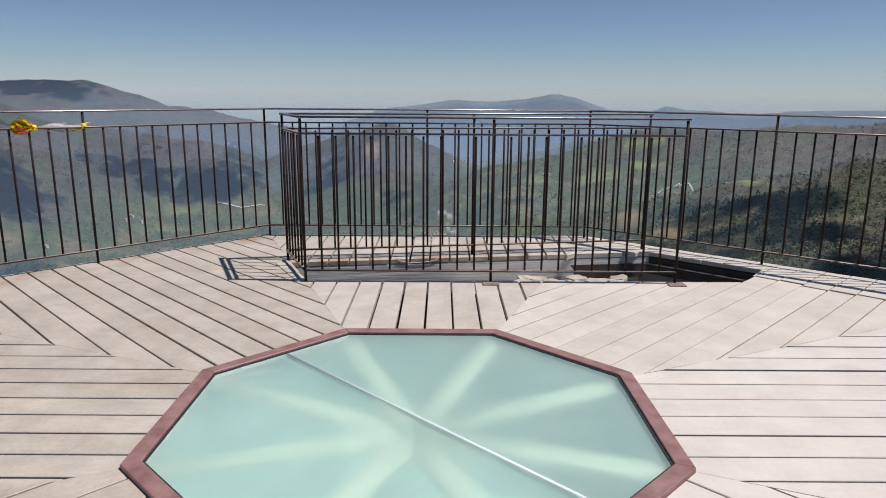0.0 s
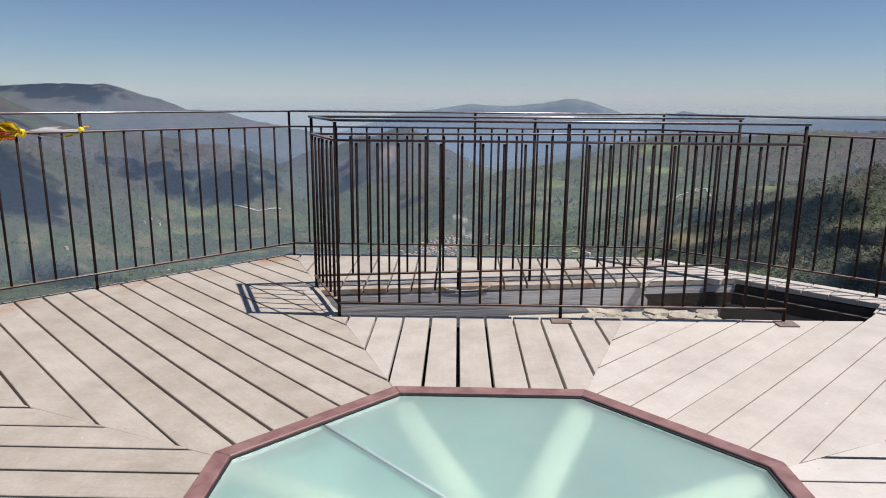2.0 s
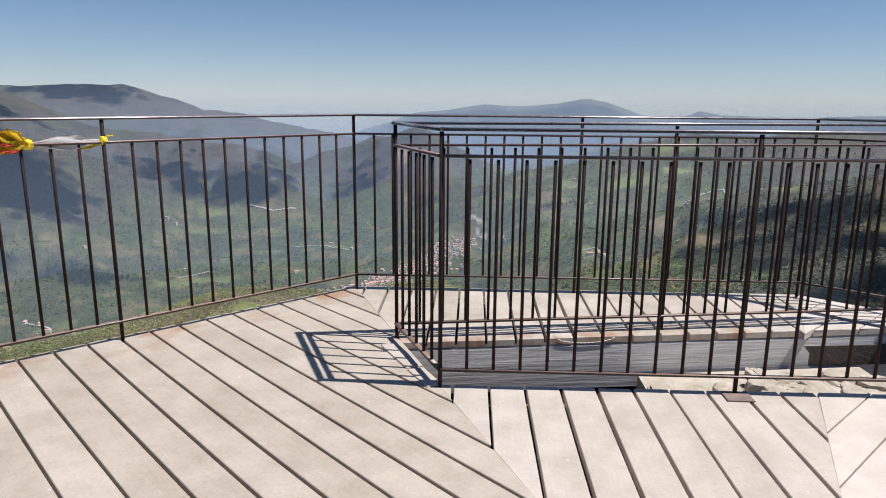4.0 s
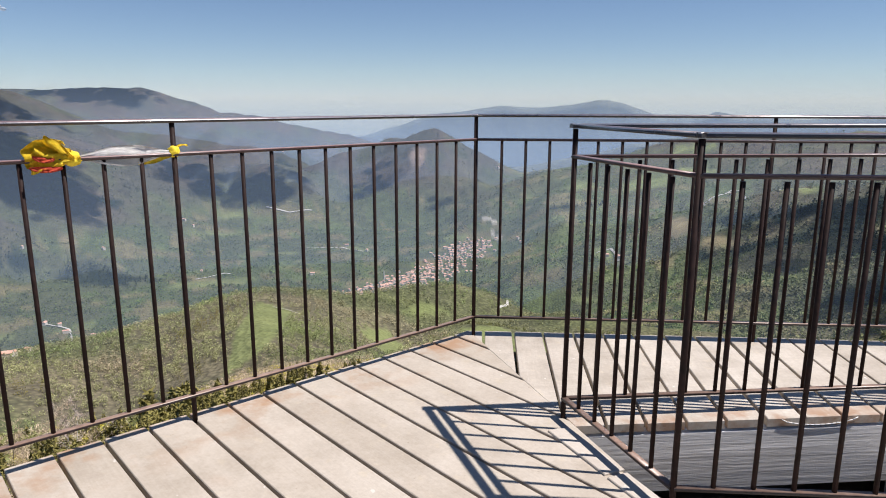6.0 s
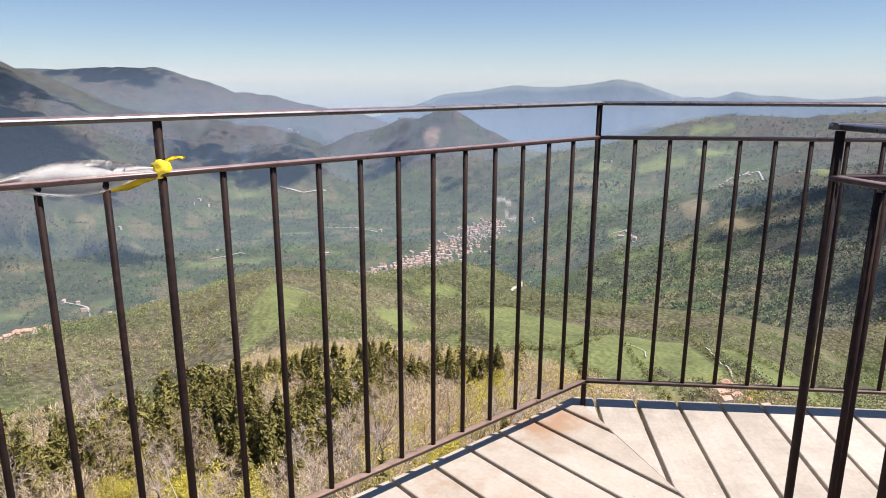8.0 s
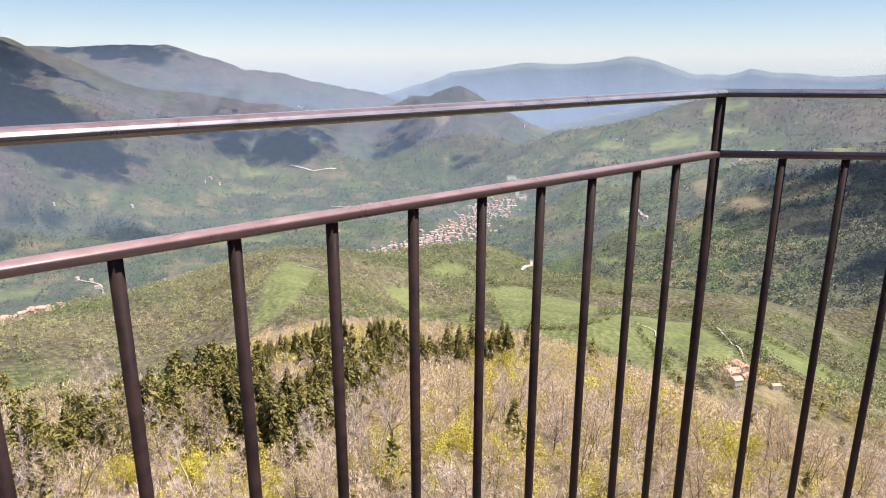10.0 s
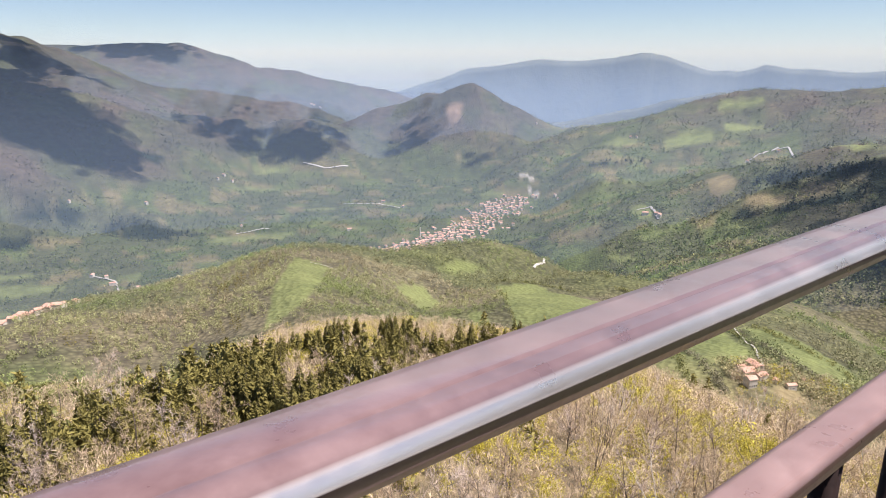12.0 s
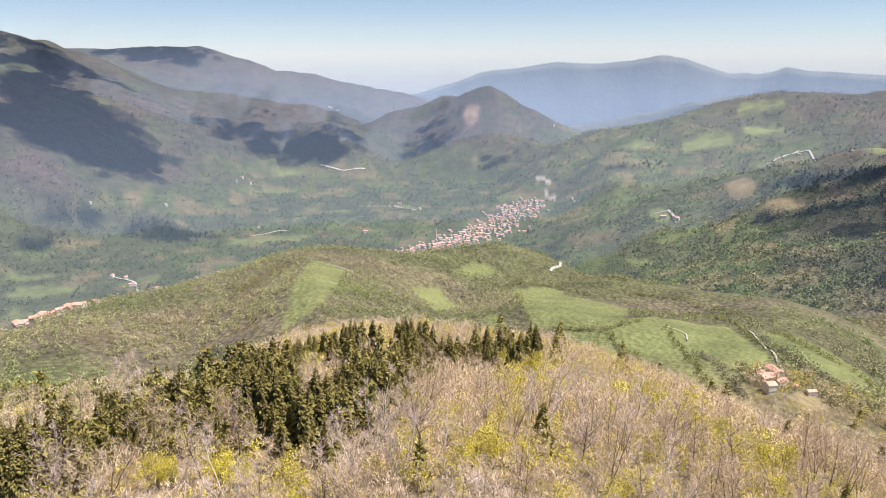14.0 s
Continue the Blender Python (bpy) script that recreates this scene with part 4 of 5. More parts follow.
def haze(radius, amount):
    """A tinted see-through cone all round the tower, added to stand in for haze across the valley."""
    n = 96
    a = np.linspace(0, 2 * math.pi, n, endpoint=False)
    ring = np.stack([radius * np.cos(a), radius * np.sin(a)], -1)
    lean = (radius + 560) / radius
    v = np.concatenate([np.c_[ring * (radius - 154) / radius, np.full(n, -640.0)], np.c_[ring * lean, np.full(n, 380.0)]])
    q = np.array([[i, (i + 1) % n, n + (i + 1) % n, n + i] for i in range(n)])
    tagged(new("backdrop_haze", mesh_of("backdrop_haze", v, q, haze_material("haze_tint_shell", amount), True)), "blue-tinted see-through shell standing in for the valley haze", "haze", kind="structure")


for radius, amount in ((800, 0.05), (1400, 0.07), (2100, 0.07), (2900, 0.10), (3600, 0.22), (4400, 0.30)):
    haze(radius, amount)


# ---- clouds ----
CLOUD = stone_material("white_cloud", (0.78, 0.79, 0.82), (0.9, 0.9, 0.92), 0.01, 8.0)
shade_of(CLOUD).inputs["Alpha"].default_value = 0.3


def cloud(cx, cy, cz, sx, sy, sz, lumps):
    bm = bmesh.new()
    for i in range(lumps):
        a, d = random.uniform(0, 6.28), math.sqrt(random.random())
        c = Vector((cx + sx * d * math.cos(a), cy + sy * d * math.sin(a), cz + sz * random.uniform(-0.2, 0.6)))
        r = random.uniform(0.28, 0.5) * min(sx, sy) * (1.15 - 0.6 * d)
        for v in bmesh.ops.create_icosphere(bm, subdivisions=2, radius=1)["verts"]:
            k = r * (1 + 0.35 * noise.noise(v.co * 2.2 + c * 0.01))
            v.co = c + Vector((v.co.x * k, v.co.y * k, v.co.z * k * 0.45))
    for f in bm.faces:
        f.smooth = True
    ob = part("cloud", bm, CLOUD)
    tagged(ob, "white fair-weather cloud drifting over the hills", "cloud", "clouds over the hills", "stuff")


cloud(-1130, 2140, 700, 360, 250, 60, 75)
cloud(-830, 2030, 700, 130, 110, 40, 24)
cloud(-1350, 2300, 700, 240, 170, 40, 50)
cloud(-640, 2710, 700, 350, 130, 40, 70)
cloud(-360, 2740, 700, 140, 150, 40, 34)
cloud(10, 2900, 700, 130, 100, 40, 18)
cloud(0, 3060, 700, 80, 60, 30, 8)
cloud(370, 2750, 700, 80, 80, 30, 9)
cloud(-1550, 2430, 700, 180, 220, 40, 44)
cloud(-1520, 2800, 700, 140, 90, 40, 18)
cloud(-915, 3240, 700, 90, 50, 30, 9)
cloud(-1720, 3830, 1150, 420, 200, 40, 50)
cloud(-1850, 2740, 700, 270, 190, 40, 46)
# two unseen clouds, added to throw shade on the eastern slope
cloud(1031, 1177, 700, 120, 236, 40, 36)
cloud(977, 809, 700, 80, 80, 40, 30)
cloud(-2740, 3700, 470, 120, 90, 14, 12)


# ---- trees ----
CONIFERS = [(-16, 214, 19, 13, -103), (-32, 132, 47, 7, -87), (-69, 196, 25, 11, -109), (-57, 120, 34, 9, -71), (-37, 90, 9, 7, -98), (-63, 84, 20, 11, -112), (-72, 72, 12, 10, -71), (-40, 212, 31, 6, -73), (-44, 176, 6, 6, 176), (-171, 380, 27, 12, -42), (-231, 528, 47, 11, -96), (-270, 360, 11, 10, -143)]
YELLOWS = [(-70, 192, 51, 4, -77), (-9, 196, 14, 6, -31), (-3, 147, 17, 6, 73), (29, 146, 17, 6, -81), (35, 114, 15, 5, -78), (-9, 83, 11, 2, -86), (11, 83, 3, 3, -44), (-49, 73, 3, 2, -52), (-31, 68, 3, 3, -13), (-40, 74, 3, 2, -57), (-1, 87, 7, 3, 46), (-182, 314, 52, 9, -99), (-147, 185, 89, 8, -61), (-94, 377, 5, 4, -8)]


def tube(v, f, p, q, r0, r1, n=5):
    d = (q - p) / max(1e-6, np.linalg.norm(q - p))
    s = np.cross(d, (0.3, 0.5, 0.81))
    s /= np.linalg.norm(s)
    t = np.cross(d, s)
    k = len(v)
    for o, r in ((p, r0), (q, r1)):
        for i in range(n):
            a = 2 * math.pi * i / n
            v.append(o + (s * math.cos(a) + t * math.sin(a)) * r)
    for i in range(n):
        j = (i + 1) % n
        f.append((k + i, k + j, k + n + j))
        f.append((k + i, k + n + j, k + n + i))


def bare_tree(r, tall, spread, upright):
    """Trunk and limbs, and a crown of fine twigs, of a leafless tree."""
    tv, tf, cv, cf = [], [], [], []
    stems = int(r.integers(1, 4))
    for _ in range(stems):
        lean = r.normal(0, 0.08 if stems == 1 else 0.22, 2)
        p, rad = np.zeros(3), 0.13 * tall / 9 / stems ** 0.4
        nodes = [p]
        for i in range(6):
            q = p + np.array([lean[0] + r.normal(0, 0.07), lean[1] + r.normal(0, 0.07), 1.0]) * tall / 6
            tube(tv, tf, p, q, rad * (1 - i / 6.5), rad * (1 - (i + 1) / 6.5))
            p = q
            nodes.append(p)
        for i in range(int(15 / stems)):
            h = r.uniform(0.22, 0.98)
            o = nodes[int(h * 6)] + (nodes[min(6, int(h * 6) + 1)] - nodes[int(h * 6)]) * (h * 6 % 1)
            a = r.uniform(0, 6.28)
            length = spread * (1.15 - 0.7 * h) * r.uniform(0.7, 1.2)
            d = np.array([math.cos(a), math.sin(a), upright * r.uniform(0.6, 1.4)])
            d /= np.linalg.norm(d)
            mid = o + d * length * 0.5
            tip = mid + (d + np.array([0, 0, 0.35])) * length * 0.5
            lr = rad * 0.42 * (1 - 0.6 * h)
            tube(tv, tf, o, mid, lr, lr * 0.65, 4)
            tube(tv, tf, mid, tip, lr * 0.65, lr * 0.2, 4)
            for k in range(8):
                u = r.uniform(0.2, 1)
                b0 = o + (mid - o) * min(1, 2 * u) + (tip - mid) * max(0, 2 * u - 1)
                e = d * 0.5 + r.normal(0, 0.55, 3) + np.array([0, 0, 0.45])
                e /= np.linalg.norm(e)
                b1 = b0 + e * length * r.uniform(0.25, 0.5)
                tube(tv, tf, b0, b1, lr * 0.32, lr * 0.12, 3)
                for _ in range(9):
                    w = r.uniform(0.15, 1)
                    c0 = b0 + (b1 - b0) * w
                    g = e * 0.6 + r.normal(0, 0.6, 3) + np.array([0, 0, 0.4])
                    g /= np.linalg.norm(g)
                    side = np.cross(g, r.normal(0, 1, 3))
                    side /= np.linalg.norm(side)
                    n = len(cv)
                    ln = r.uniform(0.35, 0.95)
                    cv += [c0 - side * 0.014, c0 + side * 0.014, c0 + g * ln + side * 0.004]
                    cf.append((n, n + 1, n + 2))
    return tv, tf, cv, cf


def leaves(r, centre, size, count, leaf):
    """Small leaf clumps scattered through an uneven crown."""
    v, f = [], []
    hubs = [np.array(centre) + r.normal(0, 0.42, 3) * size for _ in range(14)]
    for _ in range(count):
        h = hubs[int(r.integers(len(hubs)))]
        p = h + r.normal(0, 0.2, 3) * size
        a, b = r.normal(0, 1, 3), r.normal(0, 1, 3)
        a /= np.linalg.norm(a)
        b = np.cross(a, b)
        b /= np.linalg.norm(b)
        s = leaf * r.uniform(0.6, 1.4)
        n = len(v)
        v += [p - a * s, p + b * s * 0.5, p + a * s, p - b * s * 0.5]
        f += [(n, n + 1, n + 2), (n, n + 2, n + 3)]
    return v, f


def conifer(r, tall, wide):
    tv, tf, cv, cf = [], [], [], []
    tube(tv, tf, np.zeros(3), np.array([0, 0, tall]), 0.16, 0.02)
    for i in range(30):
        h = (i + 0.5) / 30
        z = tall * (0.10 + 0.9 * h)
        for k in range(int(11 - 6 * h)):
            a = r.uniform(0, 6.28)
            ln = wide * (1.02 - h) * r.uniform(0.65, 1.15) + 0.12
            d = np.array([math.cos(a), math.sin(a), 0])
            s = np.array([-d[1], d[0], 0]) * ln * 0.2
            o, m = np.array([0, 0, z]), np.array([0, 0, z]) + d * ln * 0.55 + np.array([0, 0, 0.06 * ln])
            tip = np.array([0, 0, z]) + d * ln - np.array([0, 0, 0.22 * ln + 0.1])
            n = len(cv)
            cv += [o, m - s, tip, m + s, m + np.array([0, 0, -0.3 * ln - 0.12])]
            cf += [(n, n + 1, n + 2), (n, n + 2, n + 3), (n + 1, n + 4, n + 2), (n + 3, n + 2, n + 4)]
    return tv, tf, cv, cf


def tree_kind(name, parts_of, mats):
    """A pair of meshes (trunk, crown) for one kind of tree."""
    tv, tf, cv, cf = parts_of
    return name, mesh_of("trunk", tv, tf, mats[0]), mesh_of("crown", cv, cf, mats[1])


def near_kinds():
    r = np.random.default_rng(11)
    kinds = {"bare": [], "birch": [], "yellow": [], "conifer": []}
    for i in range(4):
        kinds["bare"].append(tree_kind("bare_tree", bare_tree(r, r.uniform(7, 9), r.uniform(2.6, 3.4), 0.9), (BARK, PALETWIG if i == 3 else TWIG)))
    for i in range(2):
        kinds["birch"].append(tree_kind("birch_tree", bare_tree(r, r.uniform(9, 10.5), 2.2, 1.3), (BIRCH, PALETWIG)))
    for i in range(3):
        tv, tf, _, _ = bare_tree(r, 6.5, 2.2, 0.9)
        cv, cf = leaves(r, (0, 0, 4.6), np.array([2.1, 2.1, 2.5]), 1500, 0.10)
        kinds["yellow"].append(tree_kind("leafing_tree", (tv, tf, cv, cf), (BARK, LEAF)))
    for i in range(3):
        kinds["conifer"].append(tree_kind("conifer", conifer(r, r.uniform(8.5, 11.0), r.uniform(2.3, 2.9)), (BARK, NEEDLE)))
    return kinds


LABEL = {"bare": "leafless grey-brown tree on the hillside below the tower", "birch": "pale-barked bare birch among the hillside trees",
         "yellow": "small tree in young yellow-green leaf on the hillside", "conifer": "dark olive-green conifer on the hillside"}


def species(x, y, r):
    c, w = patch(x, y, CONIFERS, 0.3), patch(x, y, YELLOWS, 0.3)
    u = r.random(np.shape(x))
    out = np.where(u < 0.62, 0, np.where(u < 0.72, 1, np.where(u < 0.99, 2, 3)))
    out = np.where((w > 0.4) & (u < 0.8), 2, out)
    return np.where((c > 0.4) & (u < 0.9), 3, out)


def spread_points(r, count, r0, r1, a0, a1, gap):
    """Points over a sector of ground, none closer together than gap."""
    cells, out = {}, []
    for _ in range(count * 14):
        d = math.sqrt(r.uniform(r0 * r0, r1 * r1))
        a = radians(r.uniform(a0, a1))
        x, y = d * math.cos(a), d * math.sin(a)
        i, j = int(x // gap), int(y // gap)
        if any(math.dist((x, y), q) < gap for m in (-1, 0, 1) for n in (-1, 0, 1) for q in cells.get((i + m, j + n), ())):
            continue
        cells.setdefault((i, j), []).append((x, y))
        out.append((x, y))
        if len(out) >= count:
            break
    return np.array(out)


def near_trees():
    r = np.random.default_rng(21)
    kinds = near_kinds()
    pts = spread_points(r, 240, 52, 128, 55, 134, 3.9)
    z = height(pts[:, 0], pts[:, 1])
    kind = species(pts[:, 0], pts[:, 1], r)
    names = ("bare", "birch", "yellow", "conifer")
    for (x, y), h, k in zip(pts, z, kind):
        key = names[int(k)]
        name, trunk, crown = kinds[key][int(r.integers(len(kinds[key])))]
        ob = tagged(new(name), LABEL[key], "tree", "trees below the tower")
        s = r.uniform(0.75, 1.1) * (0.85 if key == "conifer" else 1.3 if key in ("bare", "birch") else 1.0)
        ob.matrix_basis = pose(x, y, h - 0.1, 0, 0, r.uniform(0, 360)) @ Matrix.Scale(s, 4)
        share("trunk", trunk, Matrix(), ob)
        share("crown", crown, Matrix(), ob)
    belts = [(spot, "conifer", 6.5, "tall dark olive-green conifer in the belt across the hillside") for spot in CONIFERS[:9]]
    belts += [(spot, "yellow", 9.0, "young tree in bright yellow-green leaf on the hillside") for spot in YELLOWS[:11]]
    for (cx, cy, a, b, turn), key, room, words in belts:
        c, s = math.cos(radians(turn)), math.sin(radians(turn))
        for _ in range(max(3, int(a * b / room))):
            u, v = a * r.uniform(-1.05, 1.05), b * r.uniform(-1, 1)
            x, y = cx + u * c - v * s, cy + u * s + v * c
            name, trunk, crown = kinds[key][int(r.integers(3))]
            ob = tagged(new(name), words, "tree", "trees below the tower")
            ob.matrix_basis = pose(x, y, float(height(np.array([x]), np.array([y]))[0]) - 0.1, 0, 0, r.uniform(0, 360)) @ Matrix.Scale(r.uniform(0.75, 1.15) * (1.0 + 0.35 * step(110, 200, y)) * (0.6 if key == "yellow" and y < 90 else 1.0), 4)
            share("trunk", trunk, Matrix(), ob)
            share("crown", crown, Matrix(), ob)
    for x, y in [(-24, 85), (-18, 74), (-16, 215), (-69, 81), (-66, 94), (-71, 150), (-64, 104), (-57, 205), (-13, 79), (-22, 71)]:
        s = r.uniform(0.9, 1.15)
        name, trunk, crown = kinds["birch"][int(r.integers(2))]
        ob = tagged(new(name), "tall white-barked bare birch standing out from the hillside trees", "tree", "trees below the tower")
        ob.matrix_basis = pose(x, y, float(height(np.array([x]), np.array([y]))[0]) - 0.1, 0, 0, r.uniform(0, 360)) @ Matrix.Diagonal((s, s, s, 1))
        share("trunk", trunk, Matrix(), ob)
        share("crown", crown, Matrix(), ob)


near_trees()


def scatter(name, label, mat, pos, tall, wide, count, sliver, pointed, r, stems=0, tint=None):
    """Many small trees as one mesh: each a crown of little faces with gaps."""
    n = len(pos)
    if n == 0:
        return
    u = r.random((n, count))
    a = r.uniform(0, 2 * math.pi, (n, count))
    if pointed:
        hz = u ** 1.3
        rad = (1.05 - hz) * r.uniform(0.3, 1.0, (n, count)) ** 0.5
    else:
        hz = 0.12 + 0.88 * u
        rad = np.sqrt(np.clip(1 - ((hz - 0.52) / 0.5) ** 2, 0.05, 1)) * r.uniform(0.2, 1.0, (n, count)) ** 0.5 * (1 + 0.3 * np.sin(3 * a + r.uniform(0, 6, (n, 1))))
    c = np.stack([np.cos(a) * rad * wide[:, None], np.sin(a) * rad * wide[:, None], hz * tall[:, None]], -1) + pos[:, None, :]
    e1, e2 = r.normal(0, 1, (n, count, 3)), r.normal(0, 1, (n, count, 3))
    if stems:
        e1[:, :, 2] = np.abs(e1[:, :, 2]) + 0.9
        e1[:, :, :2] += 0.9 * np.stack([np.cos(a), np.sin(a)], -1)
    e1 /= np.linalg.norm(e1, axis=-1, keepdims=True)
    e2 = np.cross(e1, e2)
    e2 /= np.linalg.norm(e2, axis=-1, keepdims=True)
    s = sliver[0] * r.uniform(0.6, 1.4, (n, count, 1)) * wide[:, None, None]
    w = s * sliver[1]
    if stems:
        spot = r.normal(0, 0.12, (n, stems, 3)) * wide[:, None, None]
        c[:, :stems] = pos[:, None, :] + spot
        c[:, :stems, 2] = pos[:, None, 2] + 0.42 * tall[:, None]
        e1[:, :stems] = np.array((0, 0, 1.0)) + r.normal(0, 0.10, (n, stems, 3))
        e2[:, :stems] = np.array((1.0, 0, 0))
        s[:, :stems, 0] = 0.5 * tall[:, None]
        w[:, :stems, 0] = 0.008 * tall[:, None]
    v = np.stack([c - e1 * s - e2 * w, c - e1 * s * 0.2 + e2 * w, c + e1 * s], 2).reshape(-1, 3)
    f = np.arange(len(v)).reshape(-1, 3)
    me = mesh_of(name, v, f, mat)
    if tint is not None:
        layer = me.color_attributes.new("cover", "FLOAT_COLOR", "POINT")
        layer.data.foreach_set("color", np.repeat(np.c_[tint, np.ones(n)], count * 3, axis=0).astype(np.float32).ravel())
    tagged(new(name, me), label, "woodland", kind="stuff")


def woodland(seed_, count, r0, r1, a0, a1, size, faces, tag):
    """Woods over a ring of the land, kept off meadows, river and town."""
    r = np.random.default_rng(seed_)
    d = np.sqrt(r.uniform(r0 * r0, r1 * r1, count)) if r1 < 500 else np.exp(r.uniform(math.log(r0), math.log(r1), count))
    a = np.radians(r.uniform(a0, a1, count))
    x, y = d * np.cos(a), d * np.sin(a)
    z = height(x, y)
    clear = np.maximum(grass_at(x, y), patch(x, y, DRY, 0.1))
    keep = (clear < 0.3) & ~river_at(x, y) & (scar_at(x, y) < 0.5) & (town_at(x, y) > 1.35)
    dens = step(0.2, 0.45, fbm(x, y, 60 if r1 < 900 else 160, 3)) + patch(x, y, WOODS)
    keep &= (r.random(count) < dens) if r0 > 300 else True
    x, y, z = x[keep], y[keep], z[keep]
    kind = species(x, y, r)
    flank = (x < -0.52 * y) & (kind != 3) & (r.random(len(x)) < 0.6 * step(0.3, 0.6, fbm(x, y, 50, 3)) + 0.25)
    kind = np.where(flank & (y > 90) & (patch(x, y, YELLOWS, 0.3) < 0.4), 4, kind)
    if r0 > 300:
        g = fbm(x + 31, y + 7, 110, 3) + 0.25 * step(250, 0, z - FLOOR)
        kind = np.where(kind == 3, np.where(patch(x, y, CONIFERS) > 0.4, 3, 4), np.where(r.random(len(x)) < step(0.34, 0.62, g), 4, 0))
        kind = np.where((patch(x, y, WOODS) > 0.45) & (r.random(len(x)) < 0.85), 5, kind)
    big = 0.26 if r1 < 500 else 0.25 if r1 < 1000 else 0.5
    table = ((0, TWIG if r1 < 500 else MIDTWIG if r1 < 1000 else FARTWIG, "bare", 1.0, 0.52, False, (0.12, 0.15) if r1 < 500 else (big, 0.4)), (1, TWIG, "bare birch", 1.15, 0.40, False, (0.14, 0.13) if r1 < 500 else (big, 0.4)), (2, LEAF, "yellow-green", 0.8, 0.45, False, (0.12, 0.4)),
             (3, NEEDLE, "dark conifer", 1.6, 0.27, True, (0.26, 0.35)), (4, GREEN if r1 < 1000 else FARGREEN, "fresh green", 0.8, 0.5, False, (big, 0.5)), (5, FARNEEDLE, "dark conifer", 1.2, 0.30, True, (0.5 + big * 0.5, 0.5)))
    for k, mat, word, tall, wide, pointed, sliver in table:
        m = kind == k
        n = int(m.sum())
        h = size * tall * r.uniform(0.6, 1.15, n)
        tint = None
        if r1 > 500 and k in (0, 4):
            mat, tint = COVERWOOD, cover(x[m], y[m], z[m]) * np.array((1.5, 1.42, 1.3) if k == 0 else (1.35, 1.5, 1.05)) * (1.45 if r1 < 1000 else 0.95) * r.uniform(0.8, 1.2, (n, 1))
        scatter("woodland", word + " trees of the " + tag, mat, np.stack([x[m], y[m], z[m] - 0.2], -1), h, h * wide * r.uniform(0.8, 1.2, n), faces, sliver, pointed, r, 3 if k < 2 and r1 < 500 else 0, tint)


TOWN = [(-321, 1666), (-253, 1739), (-182, 1856), (-127, 1996), (-74, 2129), (-22, 2214)]


def town_at(x, y):
    """Distance from the town's spine in half widths (under 1: built up)."""
    x, y = np.asarray(x, dtype=float), np.asarray(y, dtype=float)
    best = np.full(x.shape, 1e9)
    for (ax, ay), (bx, by) in zip(TOWN, TOWN[1:]):
        dx, dy = bx - ax, by - ay
        t = np.clip(((x - ax) * dx + (y - ay) * dy) / (dx * dx + dy * dy), 0, 1)
        best = np.minimum(best, np.hypot(x - ax - t * dx, y - ay - t * dy))
    return best / 72.0


woodland(31, 2500, 46, 160, 52, 136, 5.0, 190, "undergrowth below the tower")
woodland(32, 3600, 120, 370, 50, 137, 7.5, 160, "hillside below the tower")
woodland(33, 17000, 340, 950, 48, 138, 5.5, 34, "lower slopes")
woodland(34, 40000, 900, 3400, 48, 138, 10.0, 10, "far hillsides")


def hedge(points, seed_):
    """A straggling line of bushes between two meadows."""
    r = np.random.default_rng(seed_)
    p = np.array(points, dtype=float)
    n = 46 * (len(p) - 1)
    t = np.linspace(0, len(p) - 1, n)
    x = np.interp(t, np.arange(len(p)), p[:, 0]) + r.normal(0, 1.2, n)
    y = np.interp(t, np.arange(len(p)), p[:, 1]) + r.normal(0, 1.2, n)
    keep = r.random(n) < 0.85
    x, y = x[keep], y[keep]
    h = r.uniform(1.2, 3.6, len(x))
    scatter("hedge", "straggling dark hedge of bushes between meadows", GREEN if seed_ % 3 else FARTWIG, np.stack([x, y, height(x, y)], -1), h, h * 0.55, 30, (0.3, 0.5), False, r)


hedge([(47, 445), (62, 380), (72, 317)], 1)
hedge([(87, 452), (87, 373), (84, 311)], 2)
hedge([(95, 393), (97, 327), (98, 309)], 3)
hedge([(9, 474), (46, 452), (75, 474)], 4)
hedge([(80, 580), (128, 591), (146, 505), (141, 433)], 5)
hedge([(146, 450), (142, 371), (153, 340)], 6)
hedge([(-31, 666), (10, 679), (55, 667)], 7)
hedge([(164, 473), (171, 423), (178, 358)], 8)
hedge([(89, 296), (115, 289), (137, 284)], 9)
hedge([(93, 660), (135, 627), (166, 559)], 10)
hedge([(-3, 241), (-5, 472), (-21, 633)], 11)


def valley_hedges():
    """Hedgerows and tree lines that part the fields of the valley."""
    r = np.random.default_rng(77)
    xs, ys = [], []
    for _ in range(110):
        d, a = r.uniform(1050, 2300), radians(r.uniform(62, 128))
        cx, cy = d * math.cos(a), d * math.sin(a)
        turn, ln = radians(r.choice((20, 100)) + r.normal(0, 14)), r.uniform(50, 150)
        t = np.linspace(-0.5, 0.5, 26) * ln
        bend = r.normal(0, 0.002)
        xs.append(cx + t * math.cos(turn) - bend * t * t * math.sin(turn) + r.normal(0, 1.5, 26))
        ys.append(cy + t * math.sin(turn) + bend * t * t * math.cos(turn) + r.normal(0, 1.5, 26))
    x, y = np.concatenate(xs), np.concatenate(ys)
    z = height(x, y)
    keep = (z < FLOOR + 190) & (town_at(x, y) > 1.2) & (r.random(len(x)) < 0.85)
    x, y, z = x[keep], y[keep], z[keep]
    h = r.uniform(3, 8, len(x))
    scatter("hedgerow", "dark hedgerows and tree lines between valley fields", FARGREEN, np.stack([x, y, z], -1), h, h * 0.5, 8, (0.7, 0.5), False, r)


valley_hedges()


